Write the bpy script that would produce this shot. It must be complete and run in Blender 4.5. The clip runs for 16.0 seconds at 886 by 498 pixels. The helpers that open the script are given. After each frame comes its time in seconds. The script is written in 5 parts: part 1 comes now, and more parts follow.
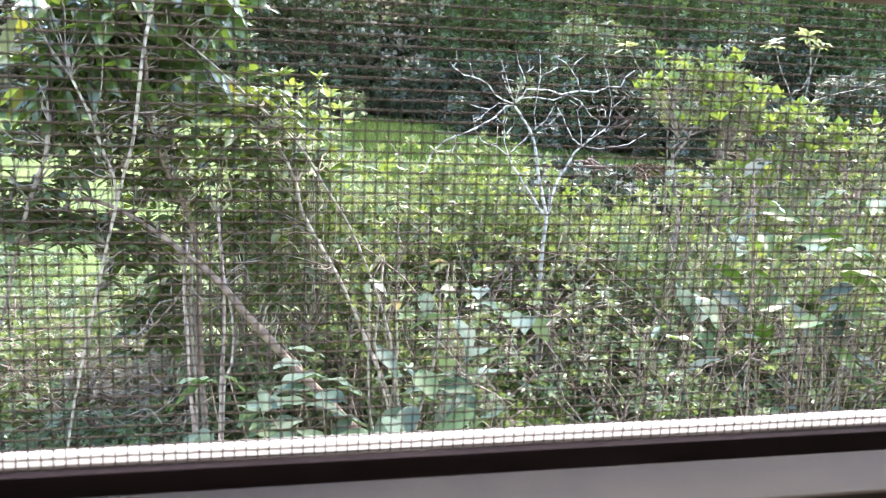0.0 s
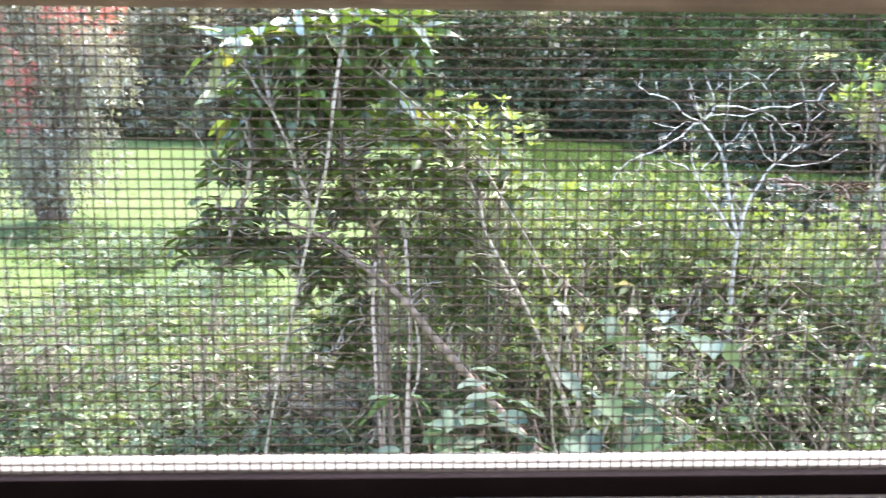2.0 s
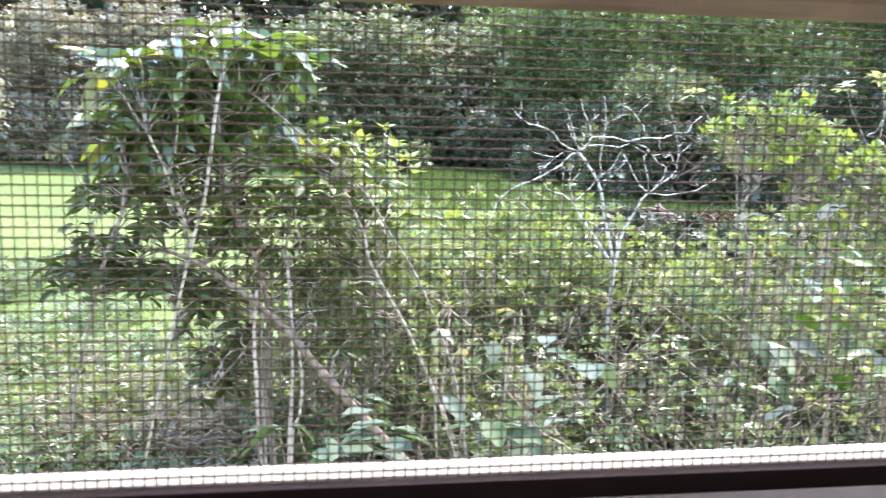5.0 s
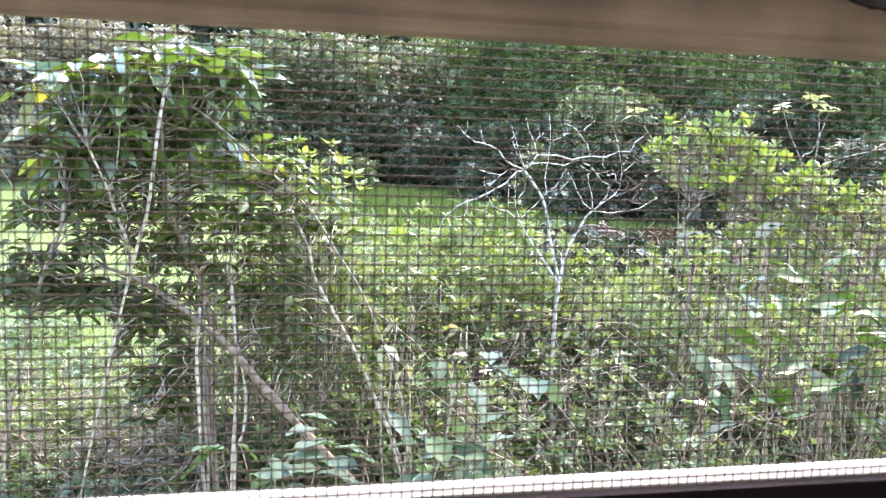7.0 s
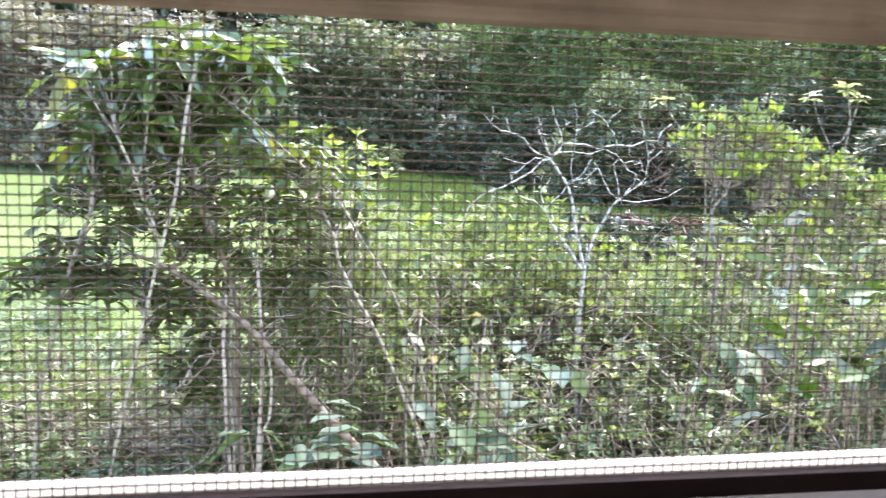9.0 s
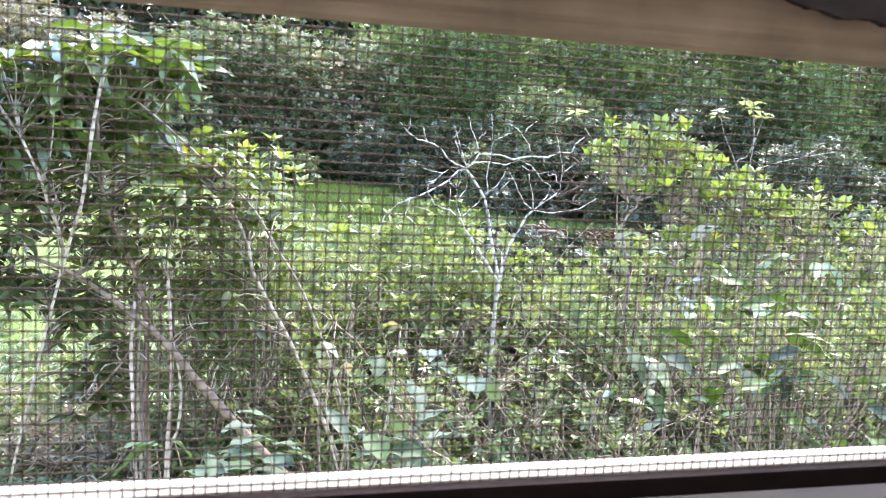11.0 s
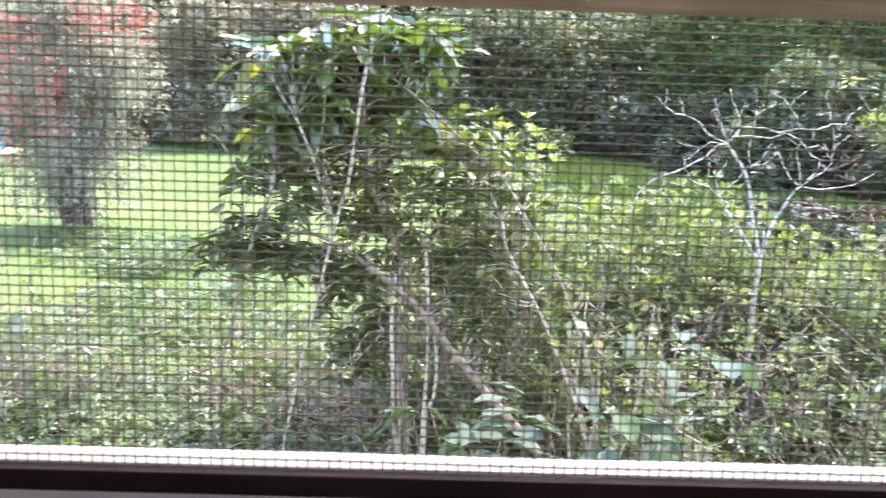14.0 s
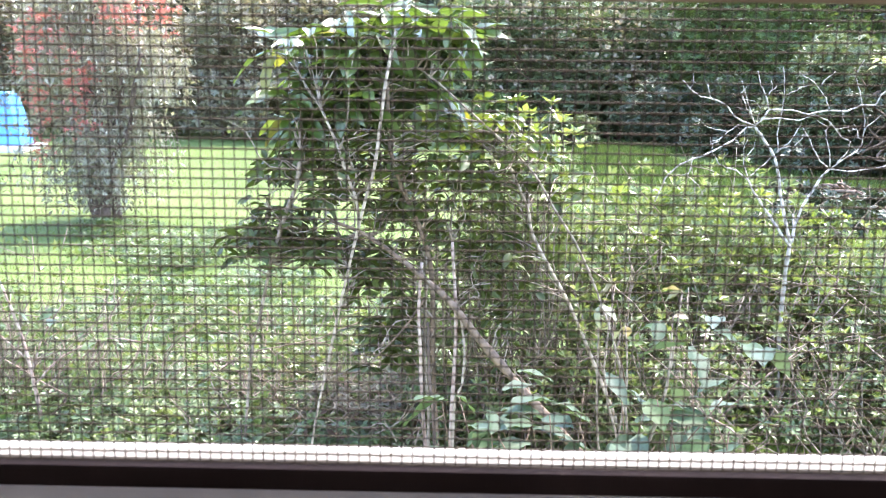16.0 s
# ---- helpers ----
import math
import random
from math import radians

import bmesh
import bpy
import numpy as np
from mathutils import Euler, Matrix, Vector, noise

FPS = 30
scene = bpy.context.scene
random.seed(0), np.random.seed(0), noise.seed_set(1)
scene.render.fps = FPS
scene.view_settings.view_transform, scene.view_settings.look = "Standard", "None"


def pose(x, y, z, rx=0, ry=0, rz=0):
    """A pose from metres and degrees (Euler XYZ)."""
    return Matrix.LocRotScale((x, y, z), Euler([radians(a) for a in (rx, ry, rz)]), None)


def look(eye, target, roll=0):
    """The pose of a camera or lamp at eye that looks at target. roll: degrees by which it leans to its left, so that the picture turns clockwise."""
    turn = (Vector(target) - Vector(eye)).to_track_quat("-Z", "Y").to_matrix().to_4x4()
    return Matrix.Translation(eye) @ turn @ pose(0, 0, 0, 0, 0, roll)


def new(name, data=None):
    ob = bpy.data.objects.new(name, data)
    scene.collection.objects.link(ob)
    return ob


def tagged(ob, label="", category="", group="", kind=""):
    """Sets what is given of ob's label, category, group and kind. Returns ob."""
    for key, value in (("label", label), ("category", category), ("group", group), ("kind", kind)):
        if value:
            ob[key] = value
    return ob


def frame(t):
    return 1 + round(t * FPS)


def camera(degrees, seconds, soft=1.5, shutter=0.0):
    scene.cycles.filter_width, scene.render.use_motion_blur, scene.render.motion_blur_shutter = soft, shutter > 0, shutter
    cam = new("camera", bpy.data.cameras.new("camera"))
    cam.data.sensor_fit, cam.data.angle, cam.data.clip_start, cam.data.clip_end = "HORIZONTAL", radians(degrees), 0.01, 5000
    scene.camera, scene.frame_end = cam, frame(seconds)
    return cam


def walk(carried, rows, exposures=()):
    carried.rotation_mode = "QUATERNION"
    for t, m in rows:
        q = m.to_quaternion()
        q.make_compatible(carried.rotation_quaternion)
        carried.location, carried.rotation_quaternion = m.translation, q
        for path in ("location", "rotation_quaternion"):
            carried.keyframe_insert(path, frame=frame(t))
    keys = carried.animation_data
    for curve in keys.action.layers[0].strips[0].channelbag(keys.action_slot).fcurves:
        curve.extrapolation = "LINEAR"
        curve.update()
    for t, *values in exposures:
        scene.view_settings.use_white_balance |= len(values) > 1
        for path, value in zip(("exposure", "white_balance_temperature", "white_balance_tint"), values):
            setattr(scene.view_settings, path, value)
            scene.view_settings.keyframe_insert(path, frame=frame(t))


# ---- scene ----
cam = camera(50.49, 16.0, soft=1.0, shutter=0.4)
PATH = [
    (0.0, pose(0.0004, -0.1267, 2.0011, 78.38, -2.49, -12.91)),
    (0.5, pose(0.0002, -0.1285, 2.0015, 78.99, -2.20, -11.56)),
    (1.0, pose(0.0002, -0.1291, 2.0018, 79.42, -1.27, -10.33)),
    (1.5, pose(0.0001, -0.1287, 2.0016, 79.40, -1.97, -8.04)),
    (2.0, pose(0.0001, -0.1323, 2.0027, 79.42, -0.41, -1.97)),
    (2.5, pose(-0.0001, -0.1324, 2.0022, 79.79, -0.67, 0.12)),
    (3.0, pose(-0.0001, -0.1332, 2.0021, 80.03, -0.14, 0.72)),
    (3.5, pose(-0.0001, -0.1322, 2.0014, 80.37, -0.61, -1.19)),
    (4.0, pose(-0.0002, -0.1321, 2.0009, 80.67, -0.73, -4.52)),
    (4.5, pose(-0.0002, -0.1316, 2.0004, 81.16, -1.12, -6.19)),
    (5.0, pose(-0.0001, -0.1296, 1.9982, 81.25, -1.39, -9.00)),
    (5.2, pose(-0.0001, -0.1295, 1.9982, 81.25, -1.91, -10.36)),
    (7.3, pose(0.0000, -0.1317, 2.0000, 82.54, -1.92, -12.25)),
    (7.5, pose(0.0000, -0.1320, 2.0001, 82.63, -1.95, -11.85)),
    (8.0, pose(0.0001, -0.1309, 2.0003, 82.68, -2.16, -9.75)),
    (8.5, pose(0.0000, -0.1306, 1.9996, 81.76, -2.15, -8.10)),
    (9.0, pose(0.0001, -0.1319, 1.9994, 81.62, -1.98, -10.69)),
    (9.5, pose(0.0001, -0.1309, 1.9985, 81.89, -2.65, -13.90)),
    (11.8, pose(-0.0001, -0.1314, 1.9983, 82.72, -2.97, -16.12)),
    (12.0, pose(-0.0002, -0.1314, 1.9980, 82.84, -2.63, -16.08)),
    (12.5, pose(-0.0001, -0.1332, 1.9988, 82.93, -2.46, -15.61)),
    (13.0, pose(-0.0000, -0.1329, 2.0001, 83.23, -2.79, -14.47)),
    (13.5, pose(-0.0000, -0.1317, 2.0005, 82.37, -3.50, -8.75)),
    (14.0, pose(0.0000, -0.1321, 2.0006, 80.25, -1.77, -0.46)),
    (14.5, pose(0.0000, -0.1320, 2.0005, 80.48, -1.95, 1.74)),
    (15.0, pose(-0.0000, -0.1309, 2.0012, 80.65, -1.38, 1.85)),
    (15.5, pose(-0.0001, -0.1318, 2.0013, 79.86, -0.92, 1.55)),
    (16.0, pose(-0.0001, -0.1316, 2.0013, 79.49, -0.71, 0.98)),
]
cam.data.dof.use_dof, cam.data.dof.focus_distance, cam.data.dof.aperture_fstop = True, 6.0, 95
walk(cam, PATH, [(0.0, 1.86, 6500, 17.2), (0.8, 1.89, 6500, 17.2), (1.5, 1.96, 6500, 17.2), (16.0, 1.97, 6500, 17.2)])

# ---- daylight ----
SUN_EL, SUN_AZ = radians(63), radians(42)        # the sun stands ahead of the window, to the right
sun_from = Vector((math.sin(SUN_AZ) * math.cos(SUN_EL), math.cos(SUN_AZ) * math.cos(SUN_EL), math.sin(SUN_EL)))
world = bpy.data.worlds.new("sky")
scene.world = world
world.use_nodes = True
sky = world.node_tree.nodes.new("ShaderNodeTexSky")
sky.sky_type, sky.sun_disc = "NISHITA", False
sky.sun_elevation, sky.sun_rotation = SUN_EL, SUN_AZ
world.node_tree.links.new(sky.outputs[0], world.node_tree.nodes["Background"].inputs[0])
world.node_tree.nodes["Background"].inputs[1].default_value = 0.37
sun = new("sun", bpy.data.lights.new("sun", "SUN"))
sun.data.energy, sun.data.angle, sun.data.color = 4.1, radians(0.5), (1.0, 0.96, 0.88)
sun.matrix_world = look(sun_from * 40, (0, 0, 0))
# daylight that comes in through the pane of the raised sash
pane_light = new("pane_light", bpy.data.lights.new("pane_light", "AREA"))
pane_light.data.shape, pane_light.data.size, pane_light.data.size_y = "RECTANGLE", 0.7, 0.5
pane_light.data.energy, pane_light.data.color = 20.0, (1.0, 0.96, 0.9)
pane_light.matrix_world = look((0.02, -0.035, 2.40), (0.02, -2, 2.1))

rng = np.random.default_rng(5)


# ---- materials ----
def material(name, rough=0.6):
    m = bpy.data.materials.new(name)
    m.use_nodes = True
    n = m.node_tree.nodes
    b = n["Principled BSDF"]
    b.inputs["Roughness"].default_value = rough
    return m, n, m.node_tree.links, b


def ramp(n, stops):
    r = n.new("ShaderNodeValToRGB")
    while len(r.color_ramp.elements) < len(stops):
        r.color_ramp.elements.new(0.5)
    for e, (p, c) in zip(r.color_ramp.elements, stops):
        e.position, e.color = p, (*c, 1)
    return r


def leaf_material(name, colours, rough=0.4, through_light=0.35, per_object=False):
    """Leaf blades: colour by blade, a little light let through, waxy gloss."""
    m, n, l, b = material(name, rough)
    b.inputs["Specular IOR Level"].default_value = 0.8
    if per_object:
        rnd = n.new("ShaderNodeObjectInfo").outputs["Random"]
    else:
        rnd = n.new("ShaderNodeNewGeometry").outputs["Random Per Island"]
    stops = [(i / (len(colours) - 1), c) for i, c in enumerate(colours)]
    r = ramp(n, stops)
    l.new(rnd, r.inputs[0])
    tex = n.new("ShaderNodeTexNoise")
    tex.inputs["Scale"].default_value = 22
    co = n.new("ShaderNodeTexCoord")
    l.new(co.outputs["Object"], tex.inputs["Vector"])
    mix = n.new("ShaderNodeMix")
    mix.data_type, mix.blend_type = "RGBA", "MULTIPLY"
    mix.inputs[0].default_value = 0.5
    spot = ramp(n, [(0.3, (0.55, 0.55, 0.5)), (0.65, (1, 1, 1))])
    l.new(tex.outputs["Fac"], spot.inputs[0])
    l.new(r.outputs[0], mix.inputs[6])
    l.new(spot.outputs[0], mix.inputs[7])
    l.new(mix.outputs[2], b.inputs["Base Color"])
    tr = n.new("ShaderNodeBsdfTranslucent")
    tint = n.new("ShaderNodeMix")
    tint.data_type, tint.blend_type = "RGBA", "MULTIPLY"
    tint.inputs[0].default_value = 1.0
    tint.inputs[7].default_value = (1.65, 1.6, 0.95, 1)
    l.new(mix.outputs[2], tint.inputs[6])
    l.new(tint.outputs[2], tr.inputs["Color"])
    sh = n.new("ShaderNodeMixShader")
    sh.inputs[0].default_value = through_light
    l.new(b.outputs[0], sh.inputs[1])
    l.new(tr.outputs[0], sh.inputs[2])
    l.new(sh.outputs[0], n["Material Output"].inputs[0])
    return m


def bark_material(name, dark, light, scale=30, rough=0.85):
    m, n, l, b = material(name, rough)
    co = n.new("ShaderNodeTexCoord")
    t1 = n.new("ShaderNodeTexNoise")
    t1.inputs["Scale"].default_value, t1.inputs["Detail"].default_value = scale, 6
    l.new(co.outputs["Object"], t1.inputs["Vector"])
    r = ramp(n, [(0.32, dark), (0.62, light)])
    l.new(t1.outputs["Fac"], r.inputs[0])
    l.new(r.outputs[0], b.inputs["Base Color"])
    bu = n.new("ShaderNodeBump")
    bu.inputs["Strength"].default_value, bu.inputs["Distance"].default_value = 0.5, 0.004
    l.new(t1.outputs["Fac"], bu.inputs["Height"])
    l.new(bu.outputs[0], b.inputs["Normal"])
    return m


def grain_material(name, dark, light, scale=(4, 60, 60), rough=0.6, bump=0.0006):
    """Painted or bare surface with a grain that is stretched along x."""
    m, n, l, b = material(name, rough)
    co = n.new("ShaderNodeTexCoord")
    mp = n.new("ShaderNodeMapping")
    mp.inputs["Scale"].default_value = scale
    l.new(co.outputs["Object"], mp.inputs["Vector"])
    t1 = n.new("ShaderNodeTexNoise")
    t1.inputs["Scale"].default_value, t1.inputs["Detail"].default_value = 6, 8
    l.new(mp.outputs[0], t1.inputs["Vector"])
    t2 = n.new("ShaderNodeTexNoise")
    t2.inputs["Scale"].default_value, t2.inputs["Detail"].default_value = 90, 4
    l.new(co.outputs["Object"], t2.inputs["Vector"])
    mx = n.new("ShaderNodeMix")
    mx.data_type = "FLOAT"
    mx.inputs[0].default_value = 0.35
    l.new(t1.outputs["Fac"], mx.inputs[2])
    l.new(t2.outputs["Fac"], mx.inputs[3])
    r = ramp(n, [(0.35, dark), (0.65, light)])
    l.new(mx.outputs[0], r.inputs[0])
    l.new(r.outputs[0], b.inputs["Base Color"])
    bu = n.new("ShaderNodeBump")
    bu.inputs["Strength"].default_value, bu.inputs["Distance"].default_value = 0.4, bump
    l.new(mx.outputs[0], bu.inputs["Height"])
    l.new(bu.outputs[0], b.inputs["Normal"])
    return m


def ground_material():
    m, n, l, b = material("lawn_ground", 0.9)
    co = n.new("ShaderNodeTexCoord")
    big = n.new("ShaderNodeTexNoise")
    big.inputs["Scale"].default_value, big.inputs["Detail"].default_value = 0.55, 5
    fine = n.new("ShaderNodeTexNoise")
    fine.inputs["Scale"].default_value, fine.inputs["Detail"].default_value = 28, 6
    l.new(co.outputs["Object"], big.inputs["Vector"])
    l.new(co.outputs["Object"], fine.inputs["Vector"])
    a = ramp(n, [(0.3, (0.074, 0.116, 0.023)), (0.5, (0.115, 0.171, 0.033)), (0.75, (0.17, 0.194, 0.06))])
    c = ramp(n, [(0.3, (0.45, 0.5, 0.4)), (0.7, (1, 1, 1))])
    l.new(big.outputs["Fac"], a.inputs[0])
    l.new(fine.outputs["Fac"], c.inputs[0])
    mix = n.new("ShaderNodeMix")
    mix.data_type, mix.blend_type = "RGBA", "MULTIPLY"
    mix.inputs[0].default_value = 0.8
    l.new(a.outputs[0], mix.inputs[6])
    l.new(c.outputs[0], mix.inputs[7])
    l.new(mix.outputs[2], b.inputs["Base Color"])
    bu = n.new("ShaderNodeBump")
    bu.inputs["Strength"].default_value, bu.inputs["Distance"].default_value = 0.7, 0.03
    l.new(fine.outputs["Fac"], bu.inputs["Height"])
    l.new(bu.outputs[0], b.inputs["Normal"])
    return m


M_GROUND = ground_material()
M_GRASS = leaf_material("grass_blade", [(0.069, 0.123, 0.019), (0.102, 0.167, 0.026), (0.15, 0.192, 0.047)], 0.55, 0.45)
M_GRASS.node_tree.nodes["Principled BSDF"].inputs["Specular IOR Level"].default_value = 0.35
M_ROUGH = leaf_material("rough_grass_blade", [(0.055, 0.095, 0.025), (0.085, 0.135, 0.034), (0.125, 0.17, 0.05)], 0.6, 0.3)
M_ROUGH.node_tree.nodes["Principled BSDF"].inputs["Specular IOR Level"].default_value = 0.3
M_BROAD = leaf_material("broad_leaf", [(0.055, 0.1, 0.016), (0.078, 0.128, 0.02), (0.11, 0.155, 0.03)], 0.36, 0.36, True)
M_BROAD.node_tree.nodes["Principled BSDF"].inputs["Coat Weight"].default_value = 1.0
M_BROAD.node_tree.nodes["Principled BSDF"].inputs["Coat Roughness"].default_value = 0.3
M_BROADSTUFF = leaf_material("inner_broad_leaf", [(0.055, 0.1, 0.016), (0.078, 0.128, 0.02), (0.11, 0.155, 0.03)], 0.36, 0.36)
M_BROADSTUFF.node_tree.nodes["Principled BSDF"].inputs["Coat Weight"].default_value = 1.0
M_BROADSTUFF.node_tree.nodes["Principled BSDF"].inputs["Coat Roughness"].default_value = 0.3
M_YELLOWING = leaf_material("yellowing_leaf", [(0.17, 0.18, 0.03), (0.21, 0.2, 0.03), (0.17, 0.15, 0.04)], 0.4, 0.35, True)
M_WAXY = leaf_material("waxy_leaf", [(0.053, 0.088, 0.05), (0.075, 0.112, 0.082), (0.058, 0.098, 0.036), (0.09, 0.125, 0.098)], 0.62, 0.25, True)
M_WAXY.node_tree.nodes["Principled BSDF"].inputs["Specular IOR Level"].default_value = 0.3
M_DULL = leaf_material("dull_waxy_leaf", [(0.026, 0.048, 0.03), (0.036, 0.06, 0.044), (0.044, 0.066, 0.052)], 0.7, 0.2, True)
M_DULL.node_tree.nodes["Principled BSDF"].inputs["Specular IOR Level"].default_value = 0.3
M_FRESH = leaf_material("fresh_leaf", [(0.032, 0.07, 0.012), (0.045, 0.09, 0.016), (0.065, 0.11, 0.025)], 0.45, 0.18, True)
M_FRESH.node_tree.nodes["Principled BSDF"].inputs["Specular IOR Level"].default_value = 0.35
M_CREAM = leaf_material("cream_leaf", [(0.27, 0.28, 0.19), (0.32, 0.32, 0.24), (0.2, 0.15, 0.09)], 0.6, 0.3, True)
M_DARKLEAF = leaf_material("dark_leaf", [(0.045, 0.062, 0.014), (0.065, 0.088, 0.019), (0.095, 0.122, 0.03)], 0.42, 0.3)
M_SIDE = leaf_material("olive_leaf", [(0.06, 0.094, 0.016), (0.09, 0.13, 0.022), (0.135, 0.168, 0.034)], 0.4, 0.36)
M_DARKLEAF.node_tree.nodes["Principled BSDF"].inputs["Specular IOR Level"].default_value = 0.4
M_AZALEA = leaf_material("shrub_leaf", [(0.088, 0.132, 0.046), (0.13, 0.184, 0.064), (0.185, 0.232, 0.086), (0.25, 0.28, 0.14)], 0.34, 0.38)
M_AZALEA.node_tree.nodes["Principled BSDF"].inputs["Specular IOR Level"].default_value = 0.7
M_LIME = leaf_material("young_leaf", [(0.118, 0.178, 0.034), (0.172, 0.238, 0.048), (0.245, 0.292, 0.086)], 0.4, 0.4)
M_WEED = leaf_material("weed_leaf", [(0.062, 0.106, 0.038), (0.1, 0.15, 0.056), (0.165, 0.212, 0.105)], 0.36, 0.34)
M_WEED.node_tree.nodes["Principled BSDF"].inputs["Specular IOR Level"].default_value = 0.6
M_GREY = leaf_material("grey_leaf", [(0.13, 0.138, 0.09), (0.19, 0.19, 0.13), (0.28, 0.26, 0.2), (0.16, 0.13, 0.098)], 0.5, 0.25)
M_WILLOW = leaf_material("willowy_leaf", [(0.2, 0.2, 0.15), (0.29, 0.285, 0.23), (0.42, 0.41, 0.35)], 0.35, 0.3)
M_HEDGE = leaf_material("hedge_leaf", [(0.072, 0.104, 0.05), (0.108, 0.144, 0.066), (0.152, 0.186, 0.092)], 0.5, 0.25)
M_HEDGE.node_tree.nodes["Principled BSDF"].inputs["Specular IOR Level"].default_value = 0.5
M_HEDGE2 = leaf_material("bright_hedge_leaf", [(0.072, 0.12, 0.046), (0.105, 0.168, 0.062), (0.155, 0.215, 0.082)], 0.48, 0.38)
M_HEDGE2.node_tree.nodes["Principled BSDF"].inputs["Specular IOR Level"].default_value = 0.5
# hedge leaf made darker, so that its colour stands in for shade
M_SHADE = leaf_material("shade_dark_bush_leaf", [(0.04, 0.06, 0.032), (0.06, 0.085, 0.042), (0.09, 0.115, 0.06)], 0.45, 0.2)
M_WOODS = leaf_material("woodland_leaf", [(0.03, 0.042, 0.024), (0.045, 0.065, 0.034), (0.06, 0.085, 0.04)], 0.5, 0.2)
M_PALELEAF = leaf_material("pale_leaf", [(0.25, 0.3, 0.14), (0.32, 0.36, 0.2), (0.4, 0.42, 0.28)], 0.4, 0.35)
M_PETAL = leaf_material("pale_petal", [(0.32, 0.285, 0.235), (0.42, 0.375, 0.315), (0.25, 0.225, 0.18)], 0.7, 0.3)
M_RED = leaf_material("red_filament", [(0.45, 0.1, 0.1), (0.55, 0.16, 0.16), (0.62, 0.27, 0.25)], 0.6, 0.3)
M_DRY = leaf_material("dry_leaf", [(0.085, 0.06, 0.045), (0.12, 0.085, 0.062), (0.07, 0.05, 0.04)], 0.8, 0.15)
M_DRY.node_tree.nodes["Principled BSDF"].inputs["Specular IOR Level"].default_value = 0.1
M_BARK = bark_material("brown_bark", (0.085, 0.058, 0.042), (0.255, 0.178, 0.128))
M_DARKBARK = bark_material("reddish_bark", (0.06, 0.04, 0.032), (0.15, 0.105, 0.085))
M_PALEBARK = bark_material("pale_bark", (0.2, 0.15, 0.11), (0.48, 0.39, 0.31))
M_WHITEBARK = bark_material("bleached_bark", (0.27, 0.235, 0.21), (0.58, 0.53, 0.48), 45)
M_PINKBARK = bark_material("pinkish_bark", (0.24, 0.15, 0.12), (0.52, 0.4, 0.34))
M_TANGLE = bark_material("tangle_bark", (0.14, 0.102, 0.078), (0.36, 0.272, 0.22))
M_TWIG = bark_material("twig_bark", (0.14, 0.11, 0.08), (0.36, 0.29, 0.23))
M_WHITE = grain_material("white_paint", (0.5, 0.485, 0.46), (0.66, 0.65, 0.62), (3, 20, 20), 0.5)
# grey paint darkened to near black, standing in for shade on the ledge
M_SILL = grain_material("shade_dark_grey_paint", (0.012, 0.0095, 0.007), (0.025, 0.020, 0.0145), (2, 12, 12), 0.75, 0.001)
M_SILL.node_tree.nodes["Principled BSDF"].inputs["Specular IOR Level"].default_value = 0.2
M_RAIL = grain_material("weathered_wood", (0.17, 0.145, 0.11), (0.41, 0.355, 0.275), (2.5, 45, 45), 0.7)
M_DARKWOOD = grain_material("dark_wood", (0.02, 0.016, 0.014), (0.045, 0.035, 0.03), (2, 30, 30), 0.7)
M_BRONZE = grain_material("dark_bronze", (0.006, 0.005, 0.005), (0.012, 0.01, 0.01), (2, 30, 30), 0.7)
M_BRONZE.node_tree.nodes["Principled BSDF"].inputs["Specular IOR Level"].default_value = 0.1
M_WIRE, _n, _l, _b = material("screen_wire", 0.5)
_b.inputs["Base Color"].default_value = (0.06, 0.05, 0.042, 1)
_b.inputs["Roughness"].default_value, _b.inputs["Specular IOR Level"].default_value = 0.95, 0.1
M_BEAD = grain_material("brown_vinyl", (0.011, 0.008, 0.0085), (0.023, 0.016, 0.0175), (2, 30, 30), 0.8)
M_BEAD.node_tree.nodes["Principled BSDF"].inputs["Specular IOR Level"].default_value = 0.1
M_PILE = grain_material("black_pile", (0.006, 0.005, 0.005), (0.016, 0.013, 0.013), (60, 60, 60), 0.95)
M_WALL = grain_material("wall_paint", (0.55, 0.53, 0.5), (0.62, 0.6, 0.57), (2, 2, 2), 0.8)
M_FLOOR = grain_material("floor_wood", (0.2, 0.12, 0.07), (0.32, 0.2, 0.12), (1, 12, 12), 0.5)
M_BLUE = grain_material("blue_plastic", (0.07, 0.3, 0.7), (0.12, 0.4, 0.8), (2, 2, 2), 0.4)
M_GLASS, _n, _l, _b = material("pane_glass", 0.02)
_b.inputs["Transmission Weight"].default_value = 1.0


# ---- builders ----
def mesh_object(name, verts, faces, mat, parent=None, label="", smooth=True):
    me = bpy.data.meshes.new(name)
    me.from_pydata(np.asarray(verts, float).tolist(), [], [tuple(f) for f in faces])
    me.materials.append(mat)
    if smooth:
        me.polygons.foreach_set("use_smooth", [True] * len(me.polygons))
    ob = new(name, me)
    if parent is not None:
        ob.parent = parent
    return tagged(ob, label)


def part(name, bm, mat, parent=None, label=""):
    me = bpy.data.meshes.new(name)
    bm.to_mesh(me)
    bm.free()
    me.materials.append(mat)
    ob = new(name, me)
    if parent is not None:
        ob.parent = parent
    return tagged(ob, label)


def thing(name, at, label, category, group="", kind=""):
    ob = new(name)
    ob.location = at
    ob.empty_display_size = 0.1
    return tagged(ob, label, category, group, kind)


